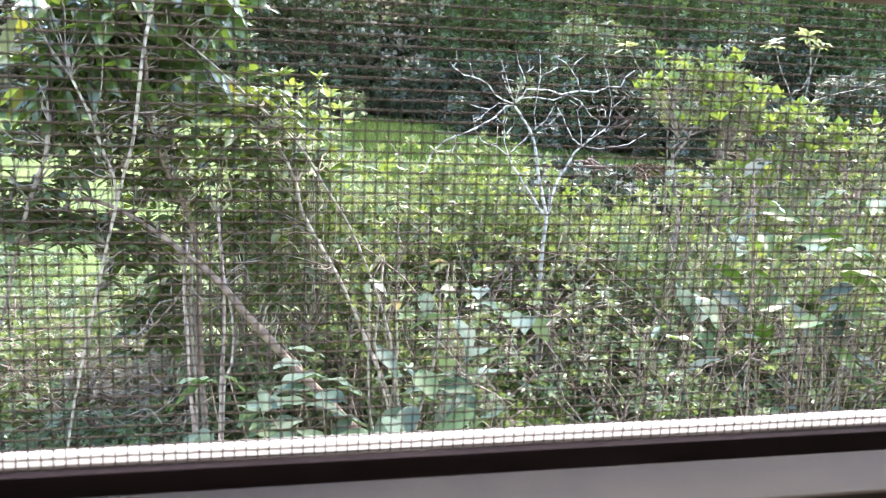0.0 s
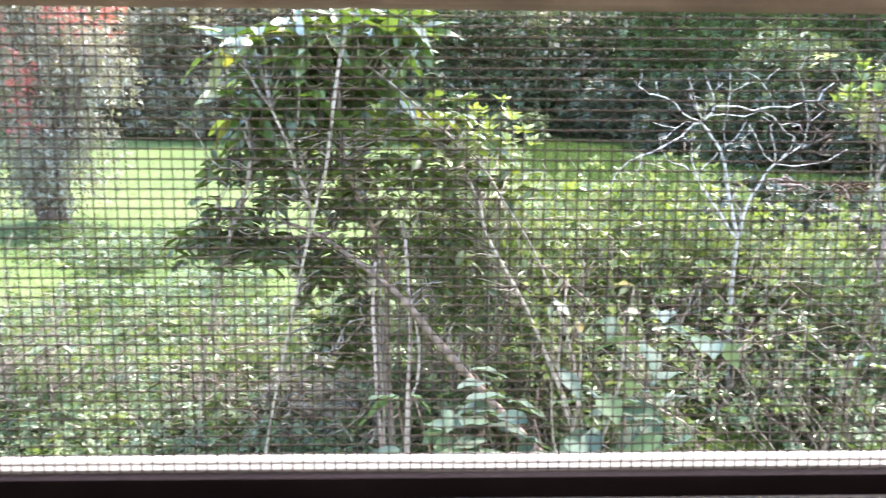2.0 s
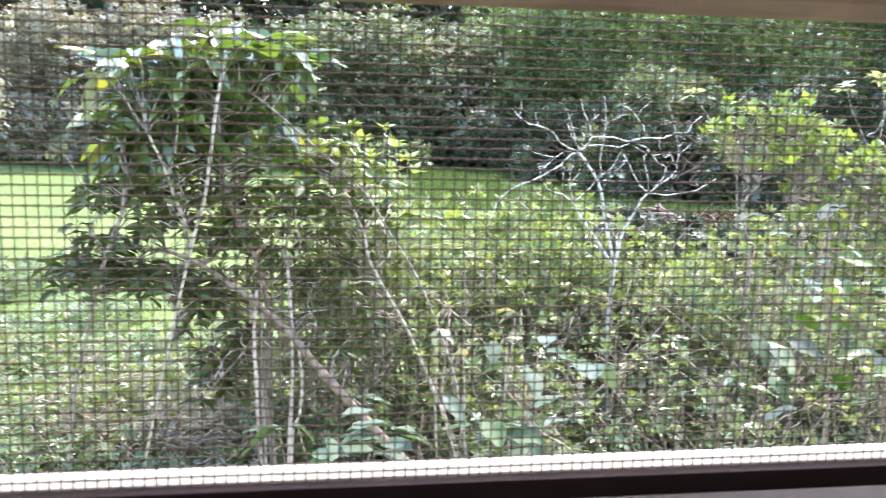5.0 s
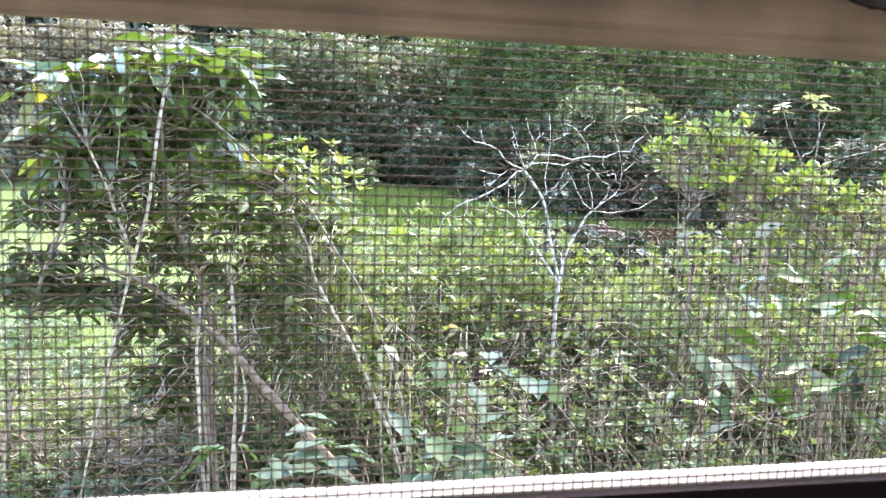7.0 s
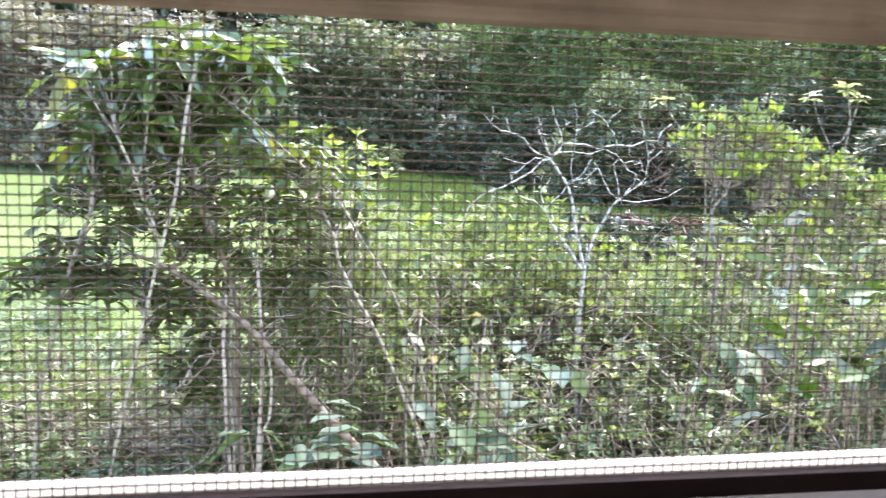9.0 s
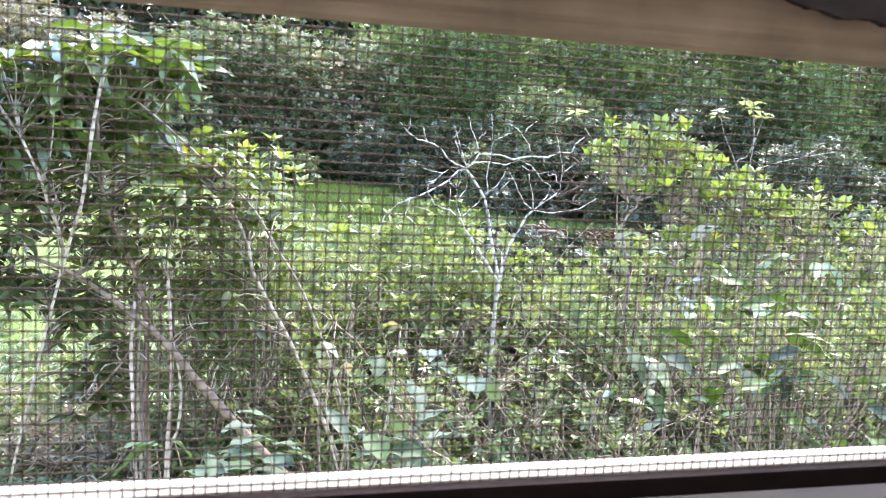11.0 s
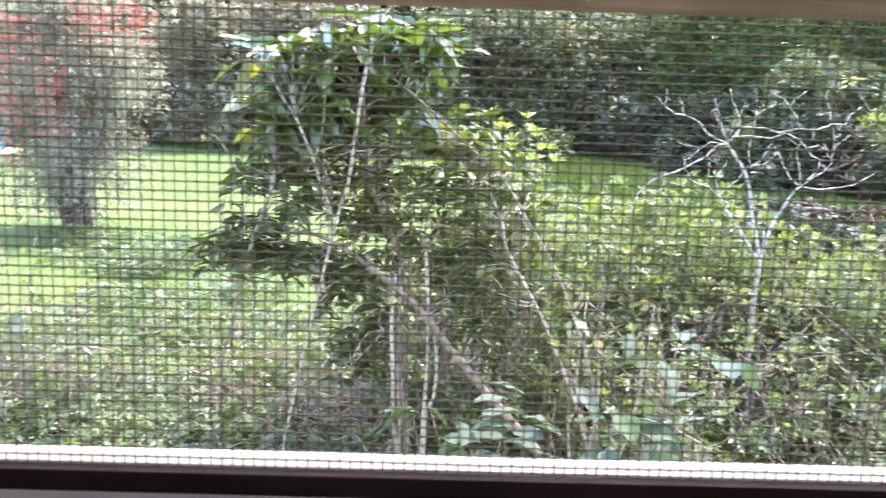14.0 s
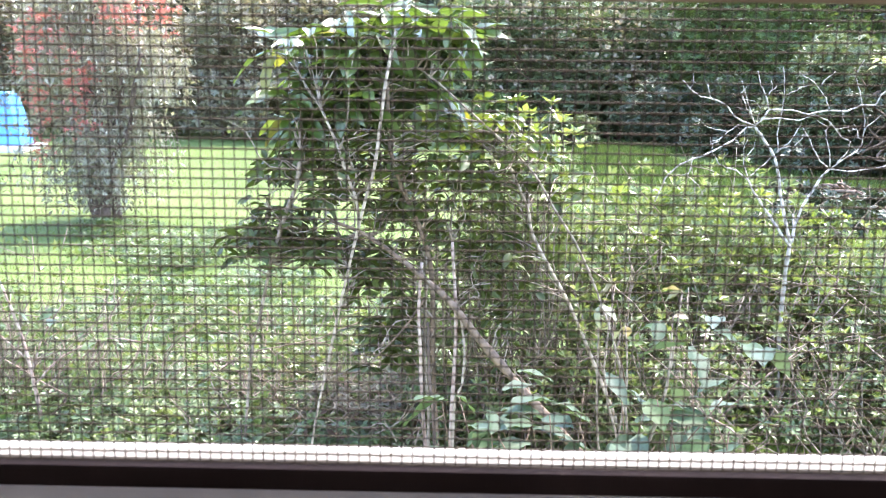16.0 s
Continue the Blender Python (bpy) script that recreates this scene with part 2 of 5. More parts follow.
def prism(x0, x1, outline, bevel=0.0):
    """A bar along x with the given outline in (y, z)."""
    bm = bmesh.new()
    a = [bm.verts.new((x0, y, z)) for y, z in outline]
    b = [bm.verts.new((x1, y, z)) for y, z in outline]
    k = len(outline)
    for i in range(k):
        bm.faces.new((a[i], a[(i + 1) % k], b[(i + 1) % k], b[i]))
    bm.faces.new(a[::-1])
    bm.faces.new(b)
    bmesh.ops.recalc_face_normals(bm, faces=bm.faces)
    if bevel:
        edges = [e for e in bm.edges if abs(e.verts[0].co.x - e.verts[1].co.x) > 1e-6]
        bmesh.ops.bevel(bm, geom=edges, offset=bevel, segments=3, affect="EDGES", profile=0.6)
    return bm


def box(x0, x1, y0, y1, z0, z1, bevel=0.0):
    return prism(x0, x1, [(y0, z0), (y1, z0), (y1, z1), (y0, z1)], bevel)


def ground_z(x, y):
    """The garden rises gently away from the house."""
    x, y = np.asarray(x, float), np.asarray(y, float)
    return 0.037 * np.clip(y, 0, 40) + 0.03 * np.sin(0.7 * x + 0.3) * np.sin(0.5 * y) * np.clip(y / 5, 0, 1)


def leaf_small(w=0.3):
    v = [(0, 0, 0), (0.58, w / 2, 0.07), (0.55, 0, 0), (0.58, -w / 2, 0.07), (1, 0, -0.06)]
    return np.array(v), [(0, 2, 1), (0, 3, 2), (1, 2, 4), (2, 3, 4)]


def leaf_broad(w=0.3, droop=0.15, wave=0.02):
    """A pointed blade along x: folded at the midrib, arching down, its edges waved."""
    xs = [0, 0.07, 0.18, 0.32, 0.48, 0.64, 0.8, 0.92, 1]
    hw = [0.012, 0.1, 0.29, 0.44, 0.5, 0.46, 0.31, 0.14, 0.004]
    v, f = [], []
    for i, (x, h) in enumerate(zip(xs, hw)):
        h *= w
        z = -droop * x * x
        k = wave * math.sin(i * 1.9)
        v += [(x, h, z + h * 0.35 + k), (x, h * 0.5, z + h * 0.14 + k * 0.3), (x, 0, z), (x, -h * 0.5, z + h * 0.14 - k * 0.3), (x, -h, z + h * 0.35 - k)]
    for i in range(len(xs) - 1):
        a = 5 * i
        f += [(a + j, a + j + 1, a + j + 6, a + j + 5) for j in range(4)]
    return np.array(v), f


def rosette(leaf, count, lift=35, seed=0):
    """A whorl of leaves round a shoot tip, about +z."""
    r = np.random.default_rng(seed)
    v0, f0 = leaf
    V, F = [], []
    for i in range(count):
        a = 2 * math.pi * (i / count) + r.uniform(-0.3, 0.3)
        m = Euler((0, -radians(lift + r.uniform(-22, 22)), a)).to_matrix()
        m = np.array(m) * r.uniform(0.7, 1.1)
        F += [tuple(j + len(V) * len(v0) for j in f) for f in f0]
        V.append(v0 @ m.T)
    return np.concatenate(V), F


def frames_from(axis, roll):
    """Rotation matrices whose x follows axis, rolled about it."""
    x = axis / np.linalg.norm(axis, axis=1, keepdims=True)
    up = np.where(np.abs(x[:, 2:3]) > 0.95, [[1.0, 0, 0]], [[0, 0, 1.0]])
    y = np.cross(up, x)
    y /= np.linalg.norm(y, axis=1, keepdims=True)
    z = np.cross(x, y)
    c, s = np.cos(roll)[:, None], np.sin(roll)[:, None]
    return np.stack([x, c * y + s * z, c * z - s * y], 2)


def frames_up(up, turn):
    """Rotation matrices whose z follows up, turned about it."""
    z = up / np.linalg.norm(up, axis=1, keepdims=True)
    h = np.stack([np.cos(turn), np.sin(turn), np.zeros_like(turn)], 1)
    y = np.cross(z, h)
    y /= np.linalg.norm(y, axis=1, keepdims=True)
    return np.stack([np.cross(y, z), y, z], 2)


def scatter(template, P, R, size):
    v, f = template
    V = np.einsum("nij,kj->nki", R, v) * np.asarray(size)[:, None, None] + P[:, None, :]
    n, k = len(P), len(v)
    F = []
    off = (np.arange(n) * k).tolist()
    for o in off:
        F += [tuple(j + o for j in g) for g in f]
    return V.reshape(-1, 3), F


def sprays(name, P, up_spread, size, template, mat, parent, label="", lean=(0, 0, 1)):
    """Whorls at the points P, tipped at random about lean."""
    n = len(P)
    up = np.asarray(lean)[None] + rng.normal(0, up_spread, (n, 3))
    R = frames_up(up, rng.uniform(0, 6.28, n))
    V, F = scatter(template, P, R, rng.uniform(size[0], size[1], n))
    return mesh_object(name, V, F, mat, parent, label, smooth=False)


def loose_leaves(name, P, size, template, mat, parent, label="", tilt=0.5, down=-0.2):
    """Single leaves that point outward and a little down."""
    n = len(P)
    a = rng.uniform(0, 6.28, n)
    ax = np.stack([np.cos(a), np.sin(a), rng.normal(down, tilt, n)], 1)
    R = frames_from(ax, rng.normal(0, 0.6, n))
    V, F = scatter(template, P, R, rng.uniform(size[0], size[1], n))
    return mesh_object(name, V, F, mat, parent, label, smooth=False)


def smooth_line(pts, n):
    """A smooth line of n points through pts (Catmull-Rom)."""
    p = np.asarray(pts, float)
    p = np.concatenate([2 * p[:1] - p[1:2], p, 2 * p[-1:] - p[-2:-1]])
    out = []
    k = len(p) - 3
    for u in np.linspace(0, k, n):
        i = min(int(u), k - 1)
        t = u - i
        a, b, c, e = p[i:i + 4]
        out.append(0.5 * (2 * b + (c - a) * t + (2 * a - 5 * b + 4 * c - e) * t * t + (3 * b - a - 3 * c + e) * t ** 3))
    return np.array(out)


def tube(line, r0, r1, sides=6, knob=0.0):
    n = len(line)
    d = np.gradient(line, axis=0)
    R = frames_from(d + 1e-9, np.zeros(n))
    a = np.arange(sides) * 2 * math.pi / sides
    ring = np.stack([np.zeros(sides), np.cos(a), np.sin(a)], 1)
    r = np.linspace(r0, r1, n) * (1 + knob * rng.normal(0, 1, n))
    V = np.einsum("nij,kj->nki", R, ring) * r[:, None, None] + line[:, None, :]
    F = []
    for i in range(n - 1):
        for j in range(sides):
            q = (j + 1) % sides
            F.append((i * sides + j, i * sides + q, (i + 1) * sides + q, (i + 1) * sides + j))
    F += [tuple(range(sides))[::-1], tuple((n - 1) * sides + j for j in range(sides))]
    return V.reshape(-1, 3), F


def tubes(name, items, mat, parent, label="", sides=5, knob=0.05):
    V, F, o = [], [], 0
    for line, r0, r1 in items:
        v, f = tube(np.asarray(line), r0, r1, sides, knob)
        V.append(v)
        F += [tuple(j + o for j in g) for g in f]
        o += len(v)
    return mesh_object(name, np.concatenate(V), F, mat, parent, label)


def wander(a, b, n=6, amount=0.05):
    """A crooked line from a to b."""
    a, b = np.asarray(a, float), np.asarray(b, float)
    t = np.linspace(0, 1, n)[:, None]
    off = rng.normal(0, amount, (n, 3)) * np.sin(math.pi * t)
    return smooth_line(a + (b - a) * t + off, 2 * n)


WHORL = [rosette(leaf_small(0.42), 6, 34, 1), rosette(leaf_small(0.34), 8, 28, 2)]
TUFT = rosette(leaf_small(0.5), 5, 15, 3)

# ---- house: room, wall and window ----
Z0 = 1.947                                             # top of the white lip of the window
FLOOR = 0.62


def room():
    for name, dims in (("floor", (-2.2, 2.2, -4.0, -0.16, FLOOR - 0.1, FLOOR)),):
        tagged(part(name, box(*dims), M_FLOOR), "brown wooden floor boards of the room", "floor", kind="structure")
    tagged(part("ceiling", box(-2.2, 2.2, -4.0, -0.16, 3.1, 3.2), M_WALL), "plain pale painted ceiling of the room", "ceiling", kind="structure")
    tagged(part("wall_south", box(-2.3, 2.3, -4.12, -4.0, FLOOR - 0.1, 3.2), M_WALL), "plain pale painted wall of the room", "wall", kind="structure")
    tagged(part("wall_west", box(-2.3, -2.2, -4.0, -0.16, FLOOR - 0.1, 3.2), M_WALL), "plain pale painted wall of the room", "wall", kind="structure")
    tagged(part("wall_east", box(2.2, 2.3, -4.0, -0.16, FLOOR - 0.1, 3.2), M_WALL), "plain pale painted wall of the room", "wall", kind="structure")
    wall = tagged(new("wall_north"), "plain pale painted wall that holds the window", "wall", kind="structure")
    for a in ((-2.3, -0.40, -0.16, 0.03, 0.0, 3.2), (0.46, 2.3, -0.16, 0.03, 0.0, 3.2),
              (-0.40, 0.46, -0.16, 0.03, 0.0, Z0 - 0.09), (-0.40, 0.46, -0.16, 0.03, Z0 + 0.92, 3.2)):
        part("wall_panel", box(*a), M_WALL, wall)


def window():
    win = tagged(new("window_1"), "wooden window with a raised sash and a grey painted sill", "window", kind="structure")
    L, R = -0.36, 0.42
    for x0, x1 in ((L - 0.04, L), (R, R + 0.04)):
        part("jamb", box(x0, x1, -0.15, 0.03, Z0 - 0.09, Z0 + 0.92, 0.001), M_SILL, win, "grey painted wooden jamb in the shade-darkened paint of the ledge")
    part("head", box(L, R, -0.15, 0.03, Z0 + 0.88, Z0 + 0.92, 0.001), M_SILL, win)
    # the white lip of the outer sill, then the shaded channel, then the inner grey ledge, its shade put into the paint
    M_LIP = grain_material("weathered_white_paint", (0.27, 0.262, 0.25), (0.37, 0.362, 0.345), (3, 20, 20), 0.7)
    part("sill_lip", prism(L, R, [(0.0036, Z0 - 0.03), (0.0068, Z0 - 0.03), (0.0068, Z0 - 0.0031), (0.0062, Z0 - 0.0026), (0.0046, Z0 - 0.0030), (0.0036, Z0 - 0.0040)]),
         M_LIP, win, "sunlit white painted lip of the outer sill")
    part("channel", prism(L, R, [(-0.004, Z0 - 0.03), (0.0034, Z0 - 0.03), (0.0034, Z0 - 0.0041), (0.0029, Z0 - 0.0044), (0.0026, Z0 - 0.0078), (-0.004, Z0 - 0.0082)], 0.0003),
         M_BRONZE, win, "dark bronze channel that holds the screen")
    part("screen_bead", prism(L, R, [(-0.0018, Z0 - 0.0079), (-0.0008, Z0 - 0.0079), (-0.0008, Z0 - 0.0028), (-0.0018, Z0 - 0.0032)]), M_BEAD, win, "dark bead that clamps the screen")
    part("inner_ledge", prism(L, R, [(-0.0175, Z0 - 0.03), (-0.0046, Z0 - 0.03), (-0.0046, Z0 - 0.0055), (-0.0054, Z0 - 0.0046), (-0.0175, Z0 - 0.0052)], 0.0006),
         M_SILL, win, "grey painted inner ledge with small stains, darkened for shade")
    part("stool", prism(L, R, [(-0.15, Z0 - 0.09), (-0.0177, Z0 - 0.09), (-0.0177, Z0 - 0.03), (-0.15, Z0 - 0.034)], 0.001), M_DARKWOOD, win, "dark wooden window board")
    # raised sash
    H = Z0 + 0.0637
    sash = part("sash_rail", prism(L, R, [(-0.0070, H + 0.0002), (-0.0085, H), (-0.0092, H + 0.0007), (-0.0093, H + 0.0019), (-0.0092, H + 0.0023),
                                          (-0.0097, H + 0.0032), (-0.0102, H + 0.0105), (-0.0060, H + 0.012), (-0.0040, H + 0.012), (-0.0040, H + 0.0004)]),
                M_RAIL, win, "weathered brown wooden lower rail of the sash")
    part("sash_backing", box(L, R, -0.0100, -0.0042, H + 0.0122, H + 0.050), M_DARKWOOD, sash, "dark wooden upper part of the rail")
    for x0, x1 in ((L, L + 0.04), (R - 0.04, R)):
        part("stile", box(x0, x1, -0.030, -0.0115, H + 0.051, Z0 + 0.88), M_DARKWOOD, sash)
    pane = part("pane", box(L + 0.04, R - 0.04, -0.022, -0.019, H + 0.051, Z0 + 0.88), M_GLASS, sash, "clear glass pane")
    pane.visible_shadow = False
    # ragged pile strip that hangs over the top of the rail
    xs = np.arange(L, R, 0.0011)
    drop = []
    for x in xs:
        base = 0.0102 - 0.0042 * math.exp(-((x - 0.100) / 0.021) ** 2) + 0.0010 * noise.noise((x * 70, 0, 3)) + 0.0008 * noise.noise((x * 210, 1, 3)) + 0.0005 * noise.noise((x * 520, 2, 3))
        drop.append(base)
    V, F = [], []
    for x, zz in zip(xs, drop):
        for y in (-0.0120, -0.0104):
            V += [(x, y, H + zz), (x, y, H + 0.03)]
    for i in range(len(xs) - 1):
        a, b = 4 * i, 4 * i + 4
        F += [(a, b, b + 1, a + 1), (a + 2, a + 3, b + 3, b + 2), (a, a + 2, b + 2, b), (a + 1, b + 1, b + 3, a + 3)]
    mesh_object("pile_strip", V, F, M_PILE, sash, "black ragged draught strip", smooth=False)


def insect_screen():
    """Woven screen, 18 wires to the inch upward and 16 across."""
    scr = thing("insect_screen", (0, 0, Z0), "fine dark woven insect screen fixed in the window", "screen")
    x0, x1, z0, z1 = -0.13, 0.19, -0.0043, 0.075
    r, ru = 0.000138, 0.000092
    pz, px = 0.0254 / 18, 0.0254 / 16

    def sag(x, z):
        return 0.0004 * math.sin(x * 31 + 1) * math.sin(z * 40) + 0.00025 * noise.noise((x * 25, z * 25, 7))

    rows, cols = [], []
    n = int((z1 - z0) / pz)
    for i in range(n):
        z = z0 + i * pz
        xs = np.arange(x0, x1, px / 2)
        wob = noise.noise((i * 0.7, 3, 1)) * 0.0001
        line = np.array([(x, sag(x, z) + r * 0.8 * math.cos(2 * math.pi * (x - x0) / (2 * px) + math.pi * i), z + wob + 0.0002 * noise.noise((x * 18, i * 0.05, 2))) for x in xs])
        rows.append((line, r, r))
    m = int((x1 - x0) / px)
    for j in range(m):
        x = x0 + j * px
        zs = np.arange(z0, z1, pz)
        line = np.array([(x + 0.0002 * noise.noise((j * 0.05, z * 18, 5)), sag(x, z) - r * 0.8 * math.cos(math.pi * (j + k)), z) for k, z in enumerate(zs)])
        cols.append((line, ru, ru))
    tagged(tubes("cross_weave", rows, M_WIRE, scr, "", 4, 0), kind="stuff")
    tagged(tubes("upright_weave", cols, M_WIRE, scr, "", 4, 0), kind="stuff")


room()
window()
insect_screen()


# ---- ground ----
def ground():
    xs = np.concatenate([np.linspace(-400, -30, 12), np.linspace(-28, 34, 125), np.linspace(40, 400, 12)])
    ys = np.concatenate([[-300, -100, -20], np.linspace(0.031, 40, 110), np.linspace(50, 600, 14)])
    X, Y = np.meshgrid(xs, ys)
    Zg = ground_z(X, Y)
    V = np.stack([X, Y, Zg], 2).reshape(-1, 3)
    w = len(xs)
    F = [(j * w + i, j * w + i + 1, (j + 1) * w + i + 1, (j + 1) * w + i) for j in range(len(ys) - 1) for i in range(w - 1)]
    tagged(mesh_object("ground", V, F, M_GROUND), "sunlit green lawn that rises gently to the hedge", "ground", kind="structure")


def grass():
    n = 60000
    y = 4.2 + 17 * rng.random(n) ** 1.6
    x = rng.uniform(-0.75, 0.75, n) * y + 0.05 * y
    P = np.stack([x, y, ground_z(x, y) - 0.004], 1)
    ax = np.stack([rng.normal(0, 0.5, n), rng.normal(0, 0.5, n), np.ones(n)], 1)
    R = frames_from(ax, rng.uniform(0, 6.28, n))
    blade = (np.array([(0, 0.045, 0), (0, -0.045, 0), (0.55, 0.03, 0.05), (1, 0, 0.2)]), [(0, 1, 2), (1, 3, 2)])
    V, F = scatter(blade, P, R, rng.uniform(0.03, 0.075, n))
    tagged(mesh_object("grass", V, F, M_GRASS, None, "", False), "short sunlit yellow-green lawn grass", "grass", kind="stuff")


def rough_grass():
    n = 60000
    x, y = rng.uniform(0.8, 8.5, n), rng.uniform(9.5, 18.5, n)
    keep = (x > 1.2 + 0.10 * (18 - y)) & (x < 4.5 + 0.35 * (18.5 - y)) & (np.array([noise.noise((u * 0.6, v * 0.6, 4)) for u, v in zip(x, y)]) > -0.35)
    x, y = x[keep], y[keep]
    n = len(x)
    P = np.stack([x, y, ground_z(x, y) - 0.01], 1)
    ax = np.stack([rng.normal(0, 0.35, n), rng.normal(0, 0.35, n), np.ones(n)], 1)
    blade = (np.array([(0, 0.04, 0), (0, -0.04, 0), (0.55, 0.035, 0.06), (1, 0, 0.28)]), [(0, 1, 2), (1, 3, 2)])
    V, F = scatter(blade, P, frames_from(ax, rng.uniform(0, 6.28, n)), rng.uniform(0.06, 0.16, n))
    tagged(mesh_object("rough_grass", V, F, M_ROUGH, None, "", False), "longer dark green rough grass before the hedge", "grass", kind="stuff")


ground()
grass()
rough_grass()


# ---- broad-leaved tree outside the window ----
BROAD = [leaf_broad(0.30, 0.16, 0.02), leaf_broad(0.34, 0.32, 0.03), leaf_broad(0.27, 0.05, 0.03)]


def leaf_data(name, shapes, mat):
    out = []
    for v, f in shapes:
        me = bpy.data.meshes.new(name)
        me.from_pydata(v.tolist(), [], f)
        me.materials.append(mat)
        me.polygons.foreach_set("use_smooth", [True] * len(me.polygons))
        out.append(me)
    return out


def put_leaf(me, at, way, size, roll, parent, name="leaf"):
    ob = new(name, me)
    ob.parent = parent
    R = frames_from(np.array([way], float), np.array([roll]))[0]
    m = Matrix(R.tolist()).to_4x4()
    m.translation = at
    ob.matrix_basis = m @ Matrix.Diagonal((size, size, size, 1))
    return ob


def broad_tree():
    Y = 4.0
    base = Vector((-0.1, Y, float(ground_z(-0.1, Y))))
    tree = thing("broad_leaf_tree", base, "small tree with large glossy drooping leaves and several thin stems", "tree")

    def at(x, z, y=0.0):
        return (x - base.x, y, z - base.z)

    spine = []

    def stem(name, pts, r0, r1, mat, knob=0.07):
        line = smooth_line([at(*p) for p in pts], 34)
        spine.extend(line)
        mesh_object(name, *tube(line, r0, r1, 8, knob), mat, tree)

    stem("stem", [(-0.66, 0.13, -0.22), (-0.61, 0.48, -0.24), (-0.52, 0.9, -0.26), (-0.45, 1.21, -0.27), (-0.38, 1.49, -0.28), (-0.34, 1.64, -0.28), (-0.30, 1.96, -0.26), (-0.26, 2.17, -0.22)], 0.0052, 0.0075, M_PALEBARK)
    stem("stem", [(-0.41, 1.38, -0.26), (-0.42, 1.48, -0.26), (-0.46, 1.59, -0.26), (-0.50, 1.71, -0.25), (-0.57, 1.86, -0.22)], 0.0075, 0.005, M_PALEBARK)
    stem("stem", [(-0.07, 0.13, -0.04), (-0.10, 0.71, -0.04), (-0.11, 1.13, -0.04), (-0.18, 1.38, -0.06), (-0.24, 1.51, -0.08), (-0.29, 1.69, -0.11), (-0.30, 1.95, -0.14)], 0.0135, 0.007, M_BARK)
    stem("trunk", [(0.76, 0.15, -0.26), (0.41, 0.54, -0.26), (0.11, 0.88, -0.24), (-0.02, 1.04, -0.22), (-0.15, 1.15, -0.19), (-0.38, 1.31, -0.14), (-0.55, 1.38, -0.14)], 0.025, 0.006, M_BARK)
    stem("stem", [(-0.10, 0.13, -0.24), (-0.14, 0.6, -0.24), (-0.15, 0.82, -0.22), (-0.16, 1.0, -0.19), (-0.15, 1.2, -0.14)], 0.0085, 0.007, M_PINKBARK)
    stem("stem", [(-0.07, 0.13, -0.26), (-0.09, 0.55, -0.27), (-0.11, 0.71, -0.24), (-0.12, 0.95, -0.20)], 0.008, 0.006, M_DARKBARK)
    stem("stem", [(-0.12, 0.13, -0.12), (-0.115, 0.5, -0.14), (-0.135, 0.8, -0.14), (-0.13, 1.1, -0.14)], 0.007, 0.006, M_TWIG)
    stem("stem", [(-0.02, 0.13, -0.24), (-0.01, 0.58, -0.24), (0.0, 0.82, -0.22), (0.0, 1.0, -0.19), (-0.02, 1.3, -0.14)], 0.010, 0.007, M_PINKBARK)
    stem("stem", [(-0.01, 0.13, -0.26), (0.0, 0.58, -0.26), (0.03, 0.69, -0.26), (0.04, 0.82, -0.24), (0.03, 0.92, -0.20), (0.0, 1.05, -0.17)], 0.006, 0.006, M_PALEBARK)
    stem("stem", [(-0.98, 0.13, -0.04), (-0.93, 0.7, -0.04), (-0.88, 0.91, -0.06), (-0.81, 1.2, -0.09), (-0.73, 1.43, -0.14), (-0.69, 1.53, -0.14), (-0.67, 1.68, -0.14)], 0.006, 0.010, M_TWIG)
    stem("stem", [(0.80, 0.13, -0.19), (0.72, 0.75, -0.19), (0.56, 1.2, -0.14), (0.41, 1.45, -0.14), (0.30, 1.62, -0.14), (0.07, 1.83, -0.14), (-0.13, 2.0, -0.14), (-0.24, 2.06, -0.14)], 0.0058, 0.004, M_TWIG)
    stem("stem", [(0.85, 0.13, -0.04), (0.78, 0.36, -0.04), (0.63, 0.72, -0.04), (0.51, 0.99, -0.06), (0.41, 1.17, -0.08), (0.33, 1.32, -0.09), (0.30, 1.45, -0.10), (0.2, 1.66, -0.11)], 0.010, 0.0055, M_PALEBARK)
    stem("bough", [(-0.36, 1.30, 0.0), (-0.55, 1.27, 0.03), (-0.75, 1.25, 0.04), (-0.93, 1.27, 0.05)], 0.009, 0.004, M_BARK)
    stem("bough", [(-0.42, 1.48, 0.0), (-0.55, 1.55, 0.03), (-0.68, 1.6, 0.05), (-0.78, 1.61, 0.06)], 0.007, 0.003, M_BARK)
    stem("bough", [(-0.13, 1.05, -0.14), (-0.2, 0.95, -0.19), (-0.28, 0.86, -0.22), (-0.36, 0.78, -0.24)], 0.006, 0.003, M_BARK)
    S = np.array(spine)
    twigs = []

    def join(p):
        d = np.linalg.norm((S - p) * (1, 1, 0.8), axis=1) + np.where(S[:, 2] > p[2] - 0.02, 0.3, 0)
        twigs.append((wander(S[int(np.argmin(d))], p, 4, 0.02), 0.0036, 0.0018))

    def shoots(cx, cz, sx, sz, count, deep=0.13):
        for _ in range(count):
            p = np.array(at(cx + rng.normal(0, sx * 0.75), cz + rng.normal(0, sz * 0.75), rng.normal(0.02, deep)))
            join(p)
            yield p

    data = leaf_data("leaf", BROAD, M_BROAD)
    old = leaf_data("yellow_leaf", BROAD[:2], M_YELLOWING)
    ways, spots, sizes = [], [], []
